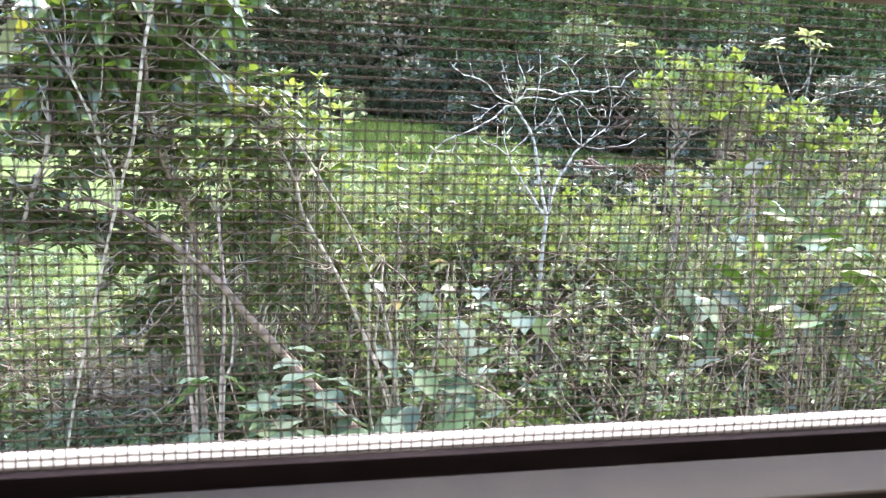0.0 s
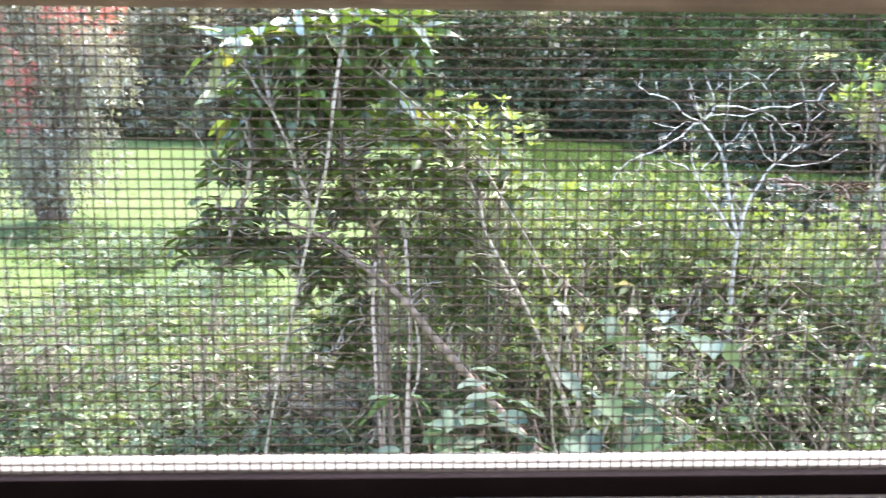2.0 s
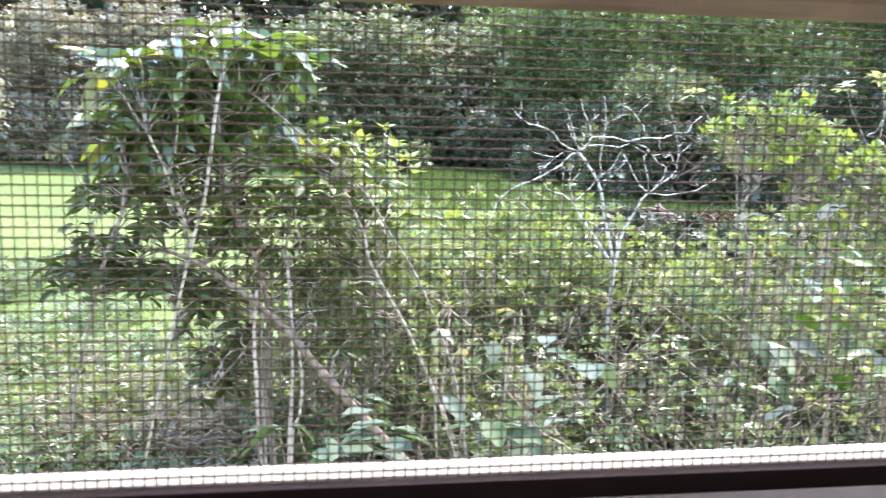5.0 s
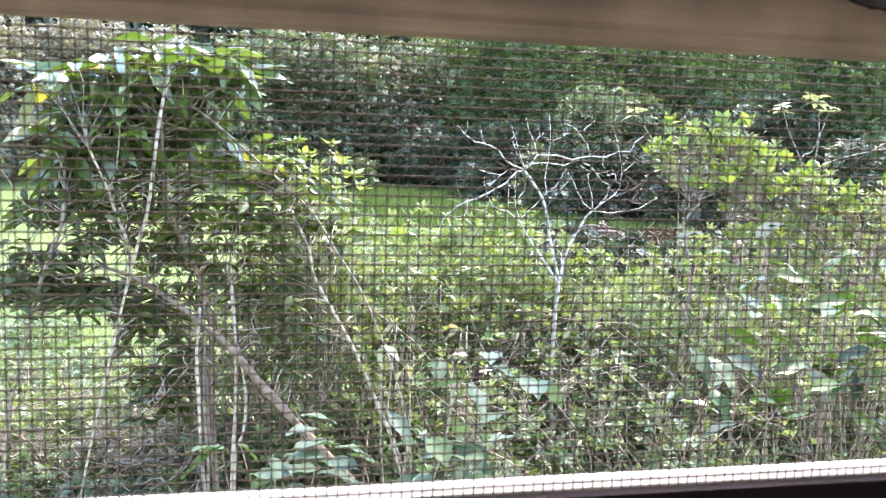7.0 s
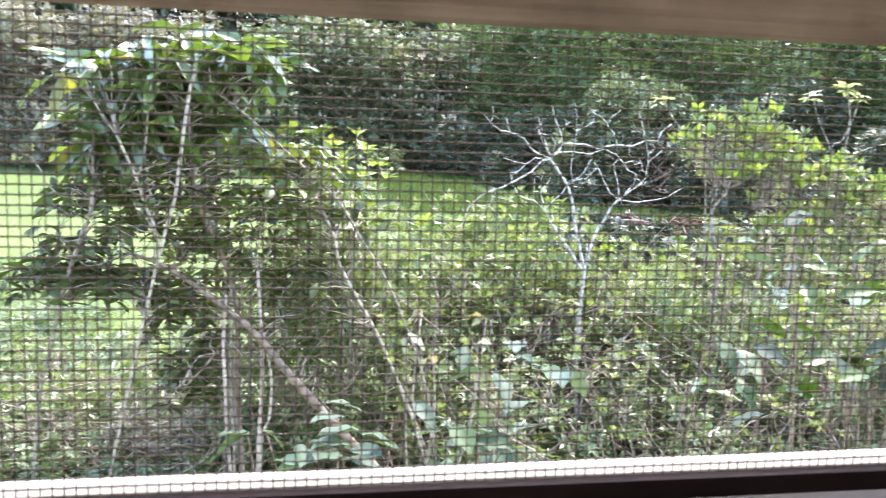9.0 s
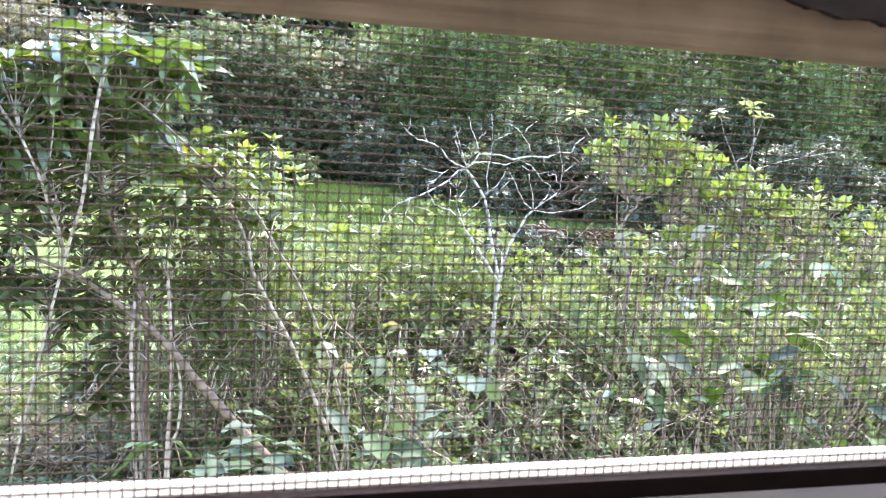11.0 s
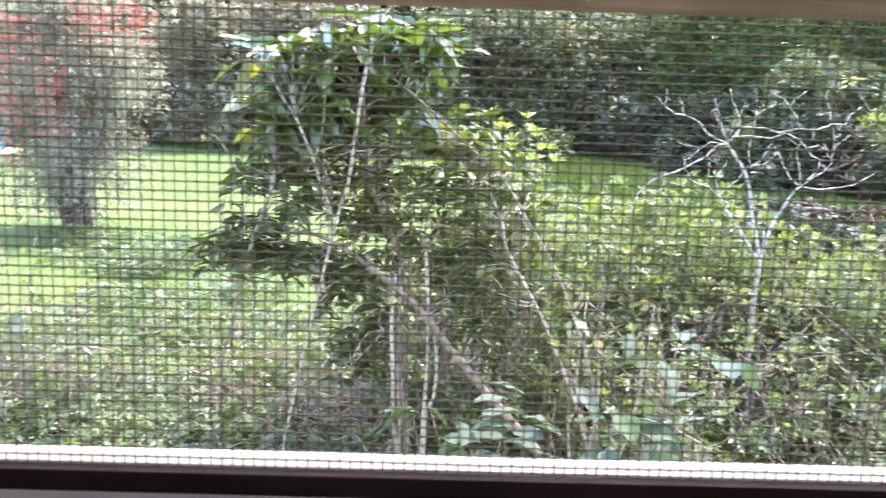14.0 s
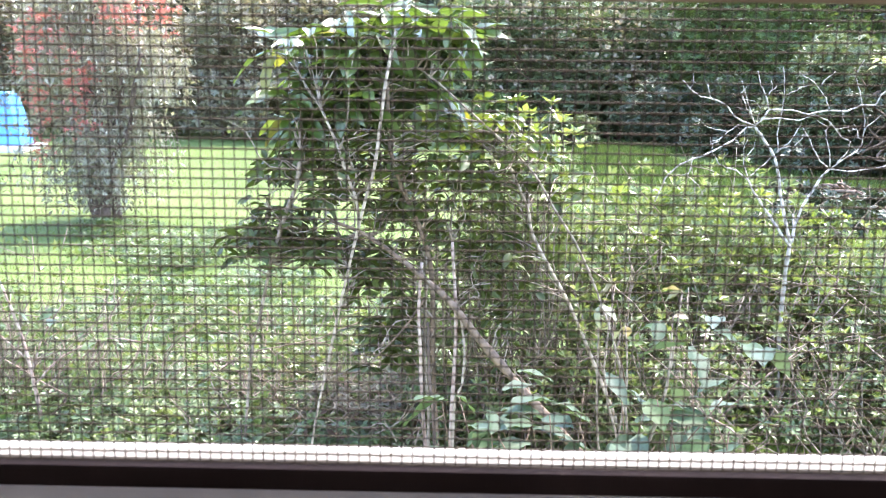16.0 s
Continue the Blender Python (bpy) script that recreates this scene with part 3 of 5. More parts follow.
    crown = [(-0.27, 2.24, 0.12, 0.05, 9), (-0.13, 2.24, 0.10, 0.04, 6), (-0.50, 2.17, 0.12, 0.05, 11), (-0.62, 2.16, 0.10, 0.04, 7), (-0.41, 2.09, 0.11, 0.05, 11), (-0.02, 2.21, 0.10, 0.03, 6)]
    crown += [(-0.06, 2.11, 0.09, 0.03, 5), (0.08, 2.15, 0.05, 0.03, 2), (-0.62, 2.05, 0.12, 0.04, 10), (-0.74, 2.12, 0.05, 0.03, 2), (-0.29, 2.02, 0.11, 0.05, 9), (-0.52, 1.96, 0.12, 0.03, 9)]
    crown += [(-0.72, 1.95, 0.06, 0.04, 5), (-0.21, 1.90, 0.10, 0.03, 5), (-0.74, 1.84, 0.04, 0.05, 4), (-0.42, 1.89, 0.10, 0.03, 6), (-0.64, 1.87, 0.07, 0.05, 6), (-0.68, 1.79, 0.03, 0.05, 3), (-0.36, 2.0, 0.12, 0.05, 6), (-0.24, 2.12, 0.1, 0.06, 7), (-0.45, 2.06, 0.11, 0.06, 8), (-0.34, 2.14, 0.1, 0.06, 6)]
    for cx, cz, sx, sz, count in crown:
        for p in shoots(cx, cz, sx, sz, math.ceil(count * 0.72)):
            k = int(rng.integers(4, 6))
            a0 = rng.uniform(0, 6.28)
            for i in range(k):
                a = a0 + i * 6.28 / k + rng.uniform(-0.4, 0.4)
                way = (math.cos(a), math.sin(a), rng.normal(-0.08, 0.33) - (1.0 if rng.random() < 0.15 else 0))
                size = rng.uniform(0.14, 0.22)
                if p[1] < 0.0 and i < 4:
                    pick = old if rng.random() < 0.03 else data
                    put_leaf(pick[int(rng.integers(0, len(pick)))], p + rng.normal(0, 0.01, 3), way, size, rng.normal(0, 0.45), tree)
                else:
                    spots.append(p + rng.normal(0, 0.01, 3))
                    ways.append(way)
                    sizes.append(size)
    V, F = scatter(BROAD[1], np.array(spots), frames_from(np.array(ways), rng.normal(0, 0.45, len(ways))), sizes)
    tagged(mesh_object("inner_foliage", V, F, M_BROADSTUFF, tree), kind="stuff")

    def boughs(name, groups, per, size, shape, mat, droop):
        P, W = [], []
        for spot in groups:
            for p in shoots(*spot):
                a0 = rng.uniform(0, 6.28)
                for i in range(per):
                    a = a0 + i * 6.28 / per + rng.uniform(-0.5, 0.5)
                    P.append(p + rng.normal(0, 0.012, 3))
                    W.append((math.cos(a), math.sin(a), rng.normal(droop, 0.35)))
        V, F = scatter(shape, np.array(P), frames_from(np.array(W), rng.normal(0, 0.5, len(W))), rng.uniform(*size, len(W)))
        tagged(mesh_object(name, V, F, mat, tree), kind="stuff")

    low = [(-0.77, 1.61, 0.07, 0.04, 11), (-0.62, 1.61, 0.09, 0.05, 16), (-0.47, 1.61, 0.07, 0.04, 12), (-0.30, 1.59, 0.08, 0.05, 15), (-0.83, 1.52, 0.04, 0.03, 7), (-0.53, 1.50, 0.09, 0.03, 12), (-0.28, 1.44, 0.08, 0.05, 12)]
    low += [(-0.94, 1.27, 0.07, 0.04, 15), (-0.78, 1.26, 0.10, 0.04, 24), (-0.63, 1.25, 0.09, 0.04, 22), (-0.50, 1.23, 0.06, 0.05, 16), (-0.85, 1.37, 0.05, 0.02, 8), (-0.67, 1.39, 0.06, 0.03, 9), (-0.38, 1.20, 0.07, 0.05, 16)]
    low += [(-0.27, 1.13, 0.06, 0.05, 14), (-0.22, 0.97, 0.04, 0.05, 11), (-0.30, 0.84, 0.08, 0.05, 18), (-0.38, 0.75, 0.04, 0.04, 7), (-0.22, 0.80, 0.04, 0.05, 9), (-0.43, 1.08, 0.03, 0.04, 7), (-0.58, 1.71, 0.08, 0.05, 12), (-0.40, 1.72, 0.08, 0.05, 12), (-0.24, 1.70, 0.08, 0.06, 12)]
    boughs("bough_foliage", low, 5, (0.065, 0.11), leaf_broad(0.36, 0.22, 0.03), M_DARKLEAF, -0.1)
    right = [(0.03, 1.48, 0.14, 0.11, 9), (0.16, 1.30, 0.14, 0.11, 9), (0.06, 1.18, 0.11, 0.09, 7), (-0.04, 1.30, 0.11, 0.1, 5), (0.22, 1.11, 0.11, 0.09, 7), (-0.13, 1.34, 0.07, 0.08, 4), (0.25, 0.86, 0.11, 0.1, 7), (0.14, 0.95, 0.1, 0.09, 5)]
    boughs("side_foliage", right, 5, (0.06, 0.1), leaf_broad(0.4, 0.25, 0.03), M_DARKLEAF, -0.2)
    high = [(-0.06, 1.79, 0.08, 0.06, 8), (0.10, 1.80, 0.12, 0.05, 12), (0.21, 1.73, 0.13, 0.06, 14), (0.08, 1.67, 0.13, 0.07, 12), (0.29, 1.65, 0.11, 0.06, 11), (0.05, 1.56, 0.12, 0.07, 11), (0.21, 1.54, 0.13, 0.07, 11), (0.37, 1.51, 0.11, 0.06, 10)]
    boughs("shoulder_foliage", high, 5, (0.065, 0.115), leaf_broad(0.42, 0.2, 0.03), M_SIDE, -0.1)
    for _ in range(46):
        p = S[int(rng.integers(0, len(S)))]
        if p[2] > 0.75 and p[0] < 0.3:
            twigs.append((wander(p, p + rng.normal(0, 0.13, 3) * (1, 0.5, 0.9) + (0, 0, 0.1), 4, 0.03), 0.004, 0.0018))
    tagged(tubes("twiggery", twigs, M_TWIG, tree), kind="stuff")
    return tree


broad_tree()


# ---- leafless pale tree ----
def bare_tree():
    base = Vector((1.70, 4.6, float(ground_z(1.7, 4.6))))
    tree = thing("bare_tree", base, "slender leafless tree with bleached crooked branches", "tree")

    def grow(name, r0, r1, *pts):
        """A crooked limb through the given places (x, z), its depth wandering a little."""
        depth = 0.1 * np.array([noise.noise((3 * x, 3 * z, 8)) for x, z in pts])
        knots = np.array([(x - base.x, d, z - base.z) for (x, z), d in zip(pts, depth)])
        u = np.linspace(0, len(pts) - 1, 3 * len(pts) - 2)
        line = np.stack([np.interp(u, np.arange(len(pts)), knots[:, k]) for k in range(3)], 1)
        line[1:-1] += rng.normal(0, 0.0012, (len(line) - 2, 3))
        mesh_object(name, *tube(line, r0 * 0.86, r1 * 0.82, 7 if r0 > 0.005 else 5, 0.07), M_WHITEBARK, tree)

    grow("trunk", 0.014, 0.0125, (1.71, 0.12), (1.69, 0.53), (1.68, 0.8), (1.68, 1.04), (1.68, 1.21))
    grow("limb", 0.0105, 0.0075, (1.68, 1.19), (1.65, 1.33), (1.63, 1.44), (1.60, 1.58), (1.58, 1.63), (1.53, 1.70), (1.48, 1.77))
    grow("limb", 0.0085, 0.0060, (1.68, 1.17), (1.61, 1.27), (1.54, 1.37), (1.49, 1.44), (1.46, 1.50))
    grow("limb", 0.0088, 0.0065, (1.69, 1.19), (1.71, 1.28), (1.75, 1.37), (1.79, 1.44), (1.83, 1.53), (1.86, 1.56))
    grow("limb", 0.0060, 0.0048, (1.48, 1.77), (1.44, 1.76), (1.38, 1.70), (1.30, 1.66), (1.21, 1.62), (1.15, 1.60), (1.09, 1.56), (1.05, 1.50), (1.0, 1.38))
    grow("limb", 0.0058, 0.0042, (1.48, 1.77), (1.52, 1.81), (1.54, 1.85), (1.65, 1.85), (1.73, 1.83), (1.81, 1.85), (1.92, 1.85), (1.99, 1.88), (2.05, 1.88), (2.07, 1.93), (2.12, 1.97))
    grow("limb", 0.0055, 0.0034, (1.48, 1.77), (1.42, 1.79), (1.37, 1.82), (1.33, 1.87), (1.29, 1.89), (1.25, 1.90), (1.23, 1.97))
    grow("branch", 0.0042, 0.0034, (1.50, 1.80), (1.59, 1.81), (1.69, 1.80), (1.76, 1.83))
    grow("branch", 0.0044, 0.0026, (1.54, 1.85), (1.52, 1.92), (1.49, 1.97), (1.47, 2.04))
    grow("branch", 0.0044, 0.0028, (1.60, 1.64), (1.59, 1.73), (1.60, 1.82), (1.61, 1.91), (1.63, 1.93), (1.67, 1.95))
    grow("branch", 0.0030, 0.0022, (1.61, 1.91), (1.61, 1.97), (1.60, 2.06))
    grow("branch", 0.0036, 0.0028, (1.59, 1.64), (1.65, 1.69), (1.68, 1.74), (1.70, 1.79))
    grow("branch", 0.0032, 0.0024, (1.59, 1.64), (1.61, 1.66), (1.67, 1.67), (1.73, 1.73))
    grow("branch", 0.0038, 0.0026, (1.46, 1.50), (1.43, 1.58), (1.43, 1.66), (1.45, 1.70))
    grow("branch", 0.0052, 0.0030, (1.46, 1.50), (1.39, 1.55), (1.35, 1.56), (1.30, 1.58), (1.28, 1.62))
    grow("branch", 0.0034, 0.0030, (1.46, 1.51), (1.50, 1.55), (1.55, 1.59), (1.58, 1.63))
    grow("branch", 0.0042, 0.0028, (1.86, 1.56), (1.95, 1.55), (2.04, 1.56), (2.12, 1.58), (2.22, 1.64))
    grow("branch", 0.0046, 0.0028, (1.86, 1.56), (1.92, 1.61), (1.97, 1.64), (2.01, 1.68), (2.01, 1.73), (2.02, 1.77), (2.08, 1.83))
    grow("branch", 0.0042, 0.0030, (1.86, 1.57), (1.85, 1.64), (1.83, 1.70), (1.82, 1.75))
    grow("branch", 0.0044, 0.0030, (1.85, 1.57), (1.81, 1.60), (1.77, 1.66), (1.74, 1.72), (1.71, 1.76))
    grow("branch", 0.0040, 0.0034, (1.89, 1.59), (1.94, 1.65), (1.95, 1.70), (1.90, 1.72), (1.87, 1.76), (1.83, 1.80), (1.76, 1.83))
    grow("branch", 0.0030, 0.0026, (1.87, 1.76), (1.93, 1.77))
    grow("branch", 0.0036, 0.0026, (1.83, 1.85), (1.81, 1.91), (1.77, 1.96), (1.74, 1.99), (1.71, 2.01))
    grow("branch", 0.0030, 0.0022, (1.77, 1.96), (1.80, 2.0), (1.85, 2.04))
    grow("branch", 0.0030, 0.0022, (1.99, 1.88), (1.98, 1.94), (1.95, 2.02), (1.99, 2.10))
    grow("branch", 0.0028, 0.0024, (1.99, 1.88), (2.01, 1.80), (2.01, 1.71))
    grow("branch", 0.0046, 0.0026, (1.26, 1.90), (1.20, 1.91), (1.14, 1.95), (1.10, 1.99))
    grow("branch", 0.0036, 0.0026, (1.44, 1.77), (1.40, 1.77), (1.35, 1.74), (1.30, 1.70), (1.25, 1.69))
    grow("branch", 0.0028, 0.0020, (1.35, 1.74), (1.28, 1.75), (1.22, 1.77))
    grow("branch", 0.0042, 0.0026, (1.48, 1.78), (1.44, 1.87), (1.39, 1.99))
    grow("branch", 0.0032, 0.0024, (1.47, 1.80), (1.44, 1.84), (1.42, 1.88), (1.40, 1.91))
    grow("branch", 0.0032, 0.0024, (1.49, 1.80), (1.50, 1.85), (1.48, 1.88))
    grow("branch", 0.0030, 0.0020, (1.16, 1.62), (1.16, 1.56), (1.15, 1.52), (1.21, 1.47), (1.24, 1.41))
    grow("branch", 0.0026, 0.0020, (1.07, 1.51), (1.11, 1.52), (1.15, 1.53))
    grow("branch", 0.0028, 0.0020, (1.43, 1.60), (1.48, 1.66), (1.49, 1.70))
    grow("branch", 0.0055, 0.0045, (1.69, 1.19), (1.70, 1.28), (1.70, 1.33))
    grow("branch", 0.0040, 0.0026, (1.52, 1.41), (1.56, 1.40), (1.59, 1.38))
    twigs = []
    for x, z, vx, vz in ((1.42, 1.88, -0.3, 1), (1.40, 1.93, 0.4, 1), (1.67, 1.95, 1, 0.4), (1.30, 1.70, -0.6, -0.5), (1.38, 1.70, 0.4, -0.3), (1.97, 1.64, 0.8, 0.3), (1.93, 1.77, 0.7, -0.2), (2.01, 1.71, -0.6, 0.1),
                         (1.82, 1.75, 0.5, 0.7), (1.74, 1.72, -0.7, 0.1), (1.43, 1.66, -0.5, 0.6), (1.53, 1.92, 0.5, 0.6), (1.14, 1.95, 0.2, 0.9), (1.28, 1.62, -0.3, 0.8), (1.71, 2.01, -0.6, 0.4), (1.90, 1.85, 0.3, -0.7)):
        p = np.array([x - base.x, 0.0, z - base.z])
        e = p + np.array([vx, rng.normal(0, 0.4), vz]) * rng.uniform(0.04, 0.09)
        twigs.append((wander(p, e, 4, 0.008), 0.0024, 0.0015))
        twigs.append((wander((p + e) / 2, (p + e) / 2 + rng.normal(0, 0.03, 3) + (0, 0, 0.02), 3, 0.004), 0.0019, 0.0012))
    tagged(tubes("twiggery", twigs, M_WHITEBARK, tree), kind="stuff")


bare_tree()


# ---- whorled shrubs ----
def shrub(name, x, y, rx, ry, z_low, z_top, count, size, mat, label, group="", lime=0.0, stems=16, bark=None, lit_top=0.4):
    """Many-stemmed shrub: stems from the ground, twigs to the shoots, a whorl of leaves on every shoot."""
    g = float(ground_z(x, y))
    ob = thing(name, (x, y, g), label, "shrub", group)
    k = count
    a = rng.uniform(0, 6.28, k)
    r = np.sqrt(rng.random(k))
    px, py = rx * r * np.cos(a), ry * r * np.sin(a)
    dome = np.sqrt(np.clip(1 - (r * 0.93) ** 2, 0, 1))
    lump = np.array([noise.noise((u * 2.2 + x, v * 2.2 + y, 2)) for u, v in zip(px, py)]) * 0.14
    top = z_low + (z_top - z_low) * (0.30 + 0.70 * dome) * (1 + lump) - g
    u = rng.random(k) ** lit_top
    pz = (z_low - g) + (top - (z_low - g)) * u
    P = np.stack([px, py, pz], 1)
    pick = rng.random(k) < lime * np.clip(u, 0.2, 1)
    tagged(sprays("foliage", P[~pick], 0.45, size, WHORL[0], mat, ob), kind="stuff")
    if pick.any():
        tagged(sprays("young_growth", P[pick], 0.3, (size[0], size[1] * 1.15), WHORL[1], M_LIME, ob, "bright young shoots"), kind="stuff")
    items = []
    for i in range(stems):
        q = P[int(rng.integers(0, k))]
        foot = np.array([q[0] * rng.uniform(-0.5, 0.6) + rng.normal(0, 0.12), q[1] * 0.35, -0.03])
        items.append((wander(foot, q, 6, 0.05), rng.uniform(0.0045, 0.0085), 0.0025))
        for _ in range(4):
            s = items[-1][0] if len(items[-1][0]) > 8 else items[-2][0]
            j = int(rng.integers(4, len(s)))
            e = s[j] + rng.normal(0, 0.16, 3) + (0, 0, 0.08)
            items.append((wander(s[j], e, 3, 0.015), 0.0035, 0.0015))
    tagged(tubes("branchwork", items, bark or M_TWIG, ob, "", 4), kind="stuff")
    return ob


G1 = "whorled shrubs in front of the lawn"
for x, y, rx, ry, zl, zt, n in ((0.35, 4.75, 0.62, 0.5, 0.12, 1.38, 900), (0.95, 5.1, 0.65, 0.55, 0.3, 1.50, 900), (1.55, 5.25, 0.65, 0.55, 0.3, 1.50, 900),
                                (2.1, 5.2, 0.6, 0.5, 0.25, 1.2, 700), (1.2, 4.95, 0.6, 0.3, 0.2, 1.12, 560), (2.25, 4.75, 0.5, 0.35, 0.2, 1.10, 560), (1.75, 4.95, 0.5, 0.3, 0.2, 1.15, 480)):
    shrub("leafy_shrub", x, y, rx, ry, zl, zt, int(n * 0.85), (0.045, 0.075), M_AZALEA, "dense twiggy shrub with small whorled green leaves", G1, 0.12, 24)
for x, y, rx, ry, zl, zt, n, li in ((3.0, 4.4, 0.6, 0.4, 0.2, 1.16, 420, 0.2), (3.9, 4.4, 0.7, 0.4, 0.2, 1.2, 460, 0.2), (4.8, 4.6, 0.6, 0.5, 0.2, 1.3, 480, 0.25), (2.75, 5.6, 0.5, 0.4, 0.2, 1.1, 380, 0.2), (3.4, 5.7, 0.7, 0.4, 0.2, 1.4, 520, 0.2),
                                    (4.3, 5.7, 0.7, 0.4, 0.2, 1.4, 520, 0.2), (5.2, 5.6, 0.7, 0.5, 0.2, 1.4, 480, 0.2), (4.3, 4.1, 0.6, 0.3, 0.15, 0.95, 380, 0.2)):
    shrub("leafy_shrub", x, y, rx, ry, zl, zt, n, (0.045, 0.075), M_AZALEA, "open twiggy shrub with small whorled green leaves", "bright shrubs", li * 0.65, 34, M_TANGLE)


def lobed_shrub(x, y, lobes, forks, lime, label):
    """A tall shrub: limbs that fork under the foliage, and whorls of blades on lumpy lobes (x, z, half width, half height, whorls)."""
    g = float(ground_z(x, y))
    ob = thing("tall_shrub", (x, y, g), label, "shrub", "bright shrubs")
    P, twigs = [], []
    for cx, cz, sx, sz, count in lobes:
        c = np.array([cx - x, 0.0, cz - g])
        d = rng.normal(0, 1, (count, 3))
        d /= np.linalg.norm(d, axis=1, keepdims=True)
        Q = c + d * (1.55 * sx, 0.24, 1.5 * sz) * rng.uniform(0.55, 1.05, (count, 1))
        Q = Q[: int(count * 0.72)]
        P.append(Q)
        fork = np.array(min(forks, key=lambda f: abs(f[0] - cx) + 0.6 * abs(f[1] - cz)))
        root = np.array([fork[0] - x, -0.1, fork[1] - g])
        heart = c - (0, 0, sz * 0.8)
        limb = wander(root, heart, 5, 0.03)
        mesh_object("limb", *tube(limb, 0.0085, 0.005, 6, 0.08), M_TANGLE, ob)
        for q in Q:
            twigs.append((wander(limb[int(rng.integers(5, len(limb)))], q, 4, 0.025), 0.0034, 0.0018))
    for fx, fz in forks:
        mesh_object("stem", *tube(wander(((fx - x) * 0.6 + rng.normal(0, 0.04), 0.0, -0.03), (fx - x, -0.1, fz - g), 6, 0.04), 0.013, 0.009, 7, 0.08), M_TANGLE, ob)
    P = np.concatenate(P)
    young = rng.random(len(P)) < 0.2
    tagged(sprays("foliage", P[~young], 0.45, (0.055, 0.085), WHORL[1], M_AZALEA, ob), kind="stuff")
    bright = np.array([(u - x, -0.22 + rng.normal(0, 0.04), v - g) for u, v in lime])
    tagged(sprays("young_growth", np.concatenate([P[young], bright]), 0.3, (0.075, 0.115), rosette(leaf_small(0.5), 6, 48, 5), M_LIME, ob, "bright yellow-green young shoots"), kind="stuff")
    for q in bright:
        near = P[int(np.argmin(np.linalg.norm(P - q, axis=1)))]
        twigs.append((wander(near - (0, 0, 0.05), q, 3, 0.01), 0.003, 0.002))
    tagged(tubes("branchwork", twigs, M_TANGLE, ob, "", 4), kind="stuff")


lobed_shrub(2.85, 5.0, [(2.55, 1.92, 0.15, 0.09, 50), (2.85, 1.98, 0.14, 0.07, 46), (3.06, 1.86, 0.09, 0.06, 26), (2.68, 1.75, 0.15, 0.08, 38), (2.96, 1.73, 0.14, 0.07, 38), (3.2, 1.56, 0.22, 0.08, 44), (2.86, 1.35, 0.15, 0.07, 18), (3.25, 1.31, 0.19, 0.09, 28)],
            [(2.55, 1.45), (2.92, 1.25), (3.1, 1.2)], [(2.29, 1.90), (2.76, 1.76), (2.85, 1.78), (2.95, 1.86), (2.98, 1.81), (2.46, 1.90), (2.62, 1.67), (2.71, 1.71)], "tall open shrub with bright yellow-green shoots and pinkish limbs")
lobed_shrub(3.65, 5.0, [(3.34, 1.71, 0.14, 0.07, 42), (3.68, 1.60, 0.14, 0.06, 36), (3.55, 1.45, 0.19, 0.08, 42), (3.98, 1.57, 0.12, 0.07, 32), (3.95, 1.39, 0.19, 0.08, 38), (3.72, 1.17, 0.25, 0.12, 44)],
            [(3.5, 1.2), (3.8, 1.15)], [(3.19, 1.73), (3.08, 1.71), (3.54, 1.67), (3.77, 1.71), (3.91, 1.63), (3.98, 1.63)], "shoulder-high open shrub with bright yellow-green shoots")
lobed_shrub(4.5, 5.0, [(4.33, 1.47, 0.11, 0.07, 30), (4.40, 1.25, 0.15, 0.12, 34), (4.74, 1.40, 0.19, 0.12, 44), (4.6, 1.05, 0.25, 0.14, 40)], [(4.4, 0.95), (4.65, 1.0)], [(4.17, 1.46), (4.4, 1.55), (4.7, 1.52)], "lower spreading shrub with bright yellow-green shoots")
shrub("dark_shrub", 0.05, 4.45, 0.5, 0.4, 0.7, 1.62, 170, (0.05, 0.085), M_DARKLEAF, "dense dark green shrub behind the broad-leaved tree", "", 0.12, 12)
shrub("side_shrub", 0.38, 4.6, 0.36, 0.35, 0.6, 1.68, 230, (0.05, 0.085), M_AZALEA, "leafy green shrub beside the broad-leaved tree", "", 0.15, 20)
shrub("side_shrub", -0.30, 4.4, 0.22, 0.25, 1.15, 1.60, 80, (0.05, 0.08), M_DARKLEAF, "thin dark green shrub behind the stems", "", 0.04, 5)


def shoulder_shoots():
    x, y = 0.40, 4.3
    g = float(ground_z(x, y))
    ob = thing("side_shrub", (x, y, g), "slender shrub with bright rosettes of young leaves beside the tree", "shrub")
    whorl = rosette(leaf_small(0.4), 7, 42, 12)
    for tx, tz in ((0.27, 1.88), (0.43, 1.87), (0.47, 1.79), (0.54, 1.73), (0.38, 1.73), (0.34, 1.82), (0.30, 1.76), (0.46, 1.68)):
        e = np.array([tx - x, rng.normal(0, 0.06), tz - g])
        stem = mesh_object("stem", *tube(wander((rng.normal(0, 0.05), 0, -0.03), e, 7, 0.03), 0.006, 0.0022, 5, 0.06), M_TWIG, ob)
        tips = e + np.array([(0, 0, 0), (0.03, 0.02, -0.06)])
        tagged(sprays("whorl", tips, 0.3, (0.06, 0.085), whorl, M_LIME, stem, "bright young leaf whorl"), kind="stuff")


shoulder_shoots()


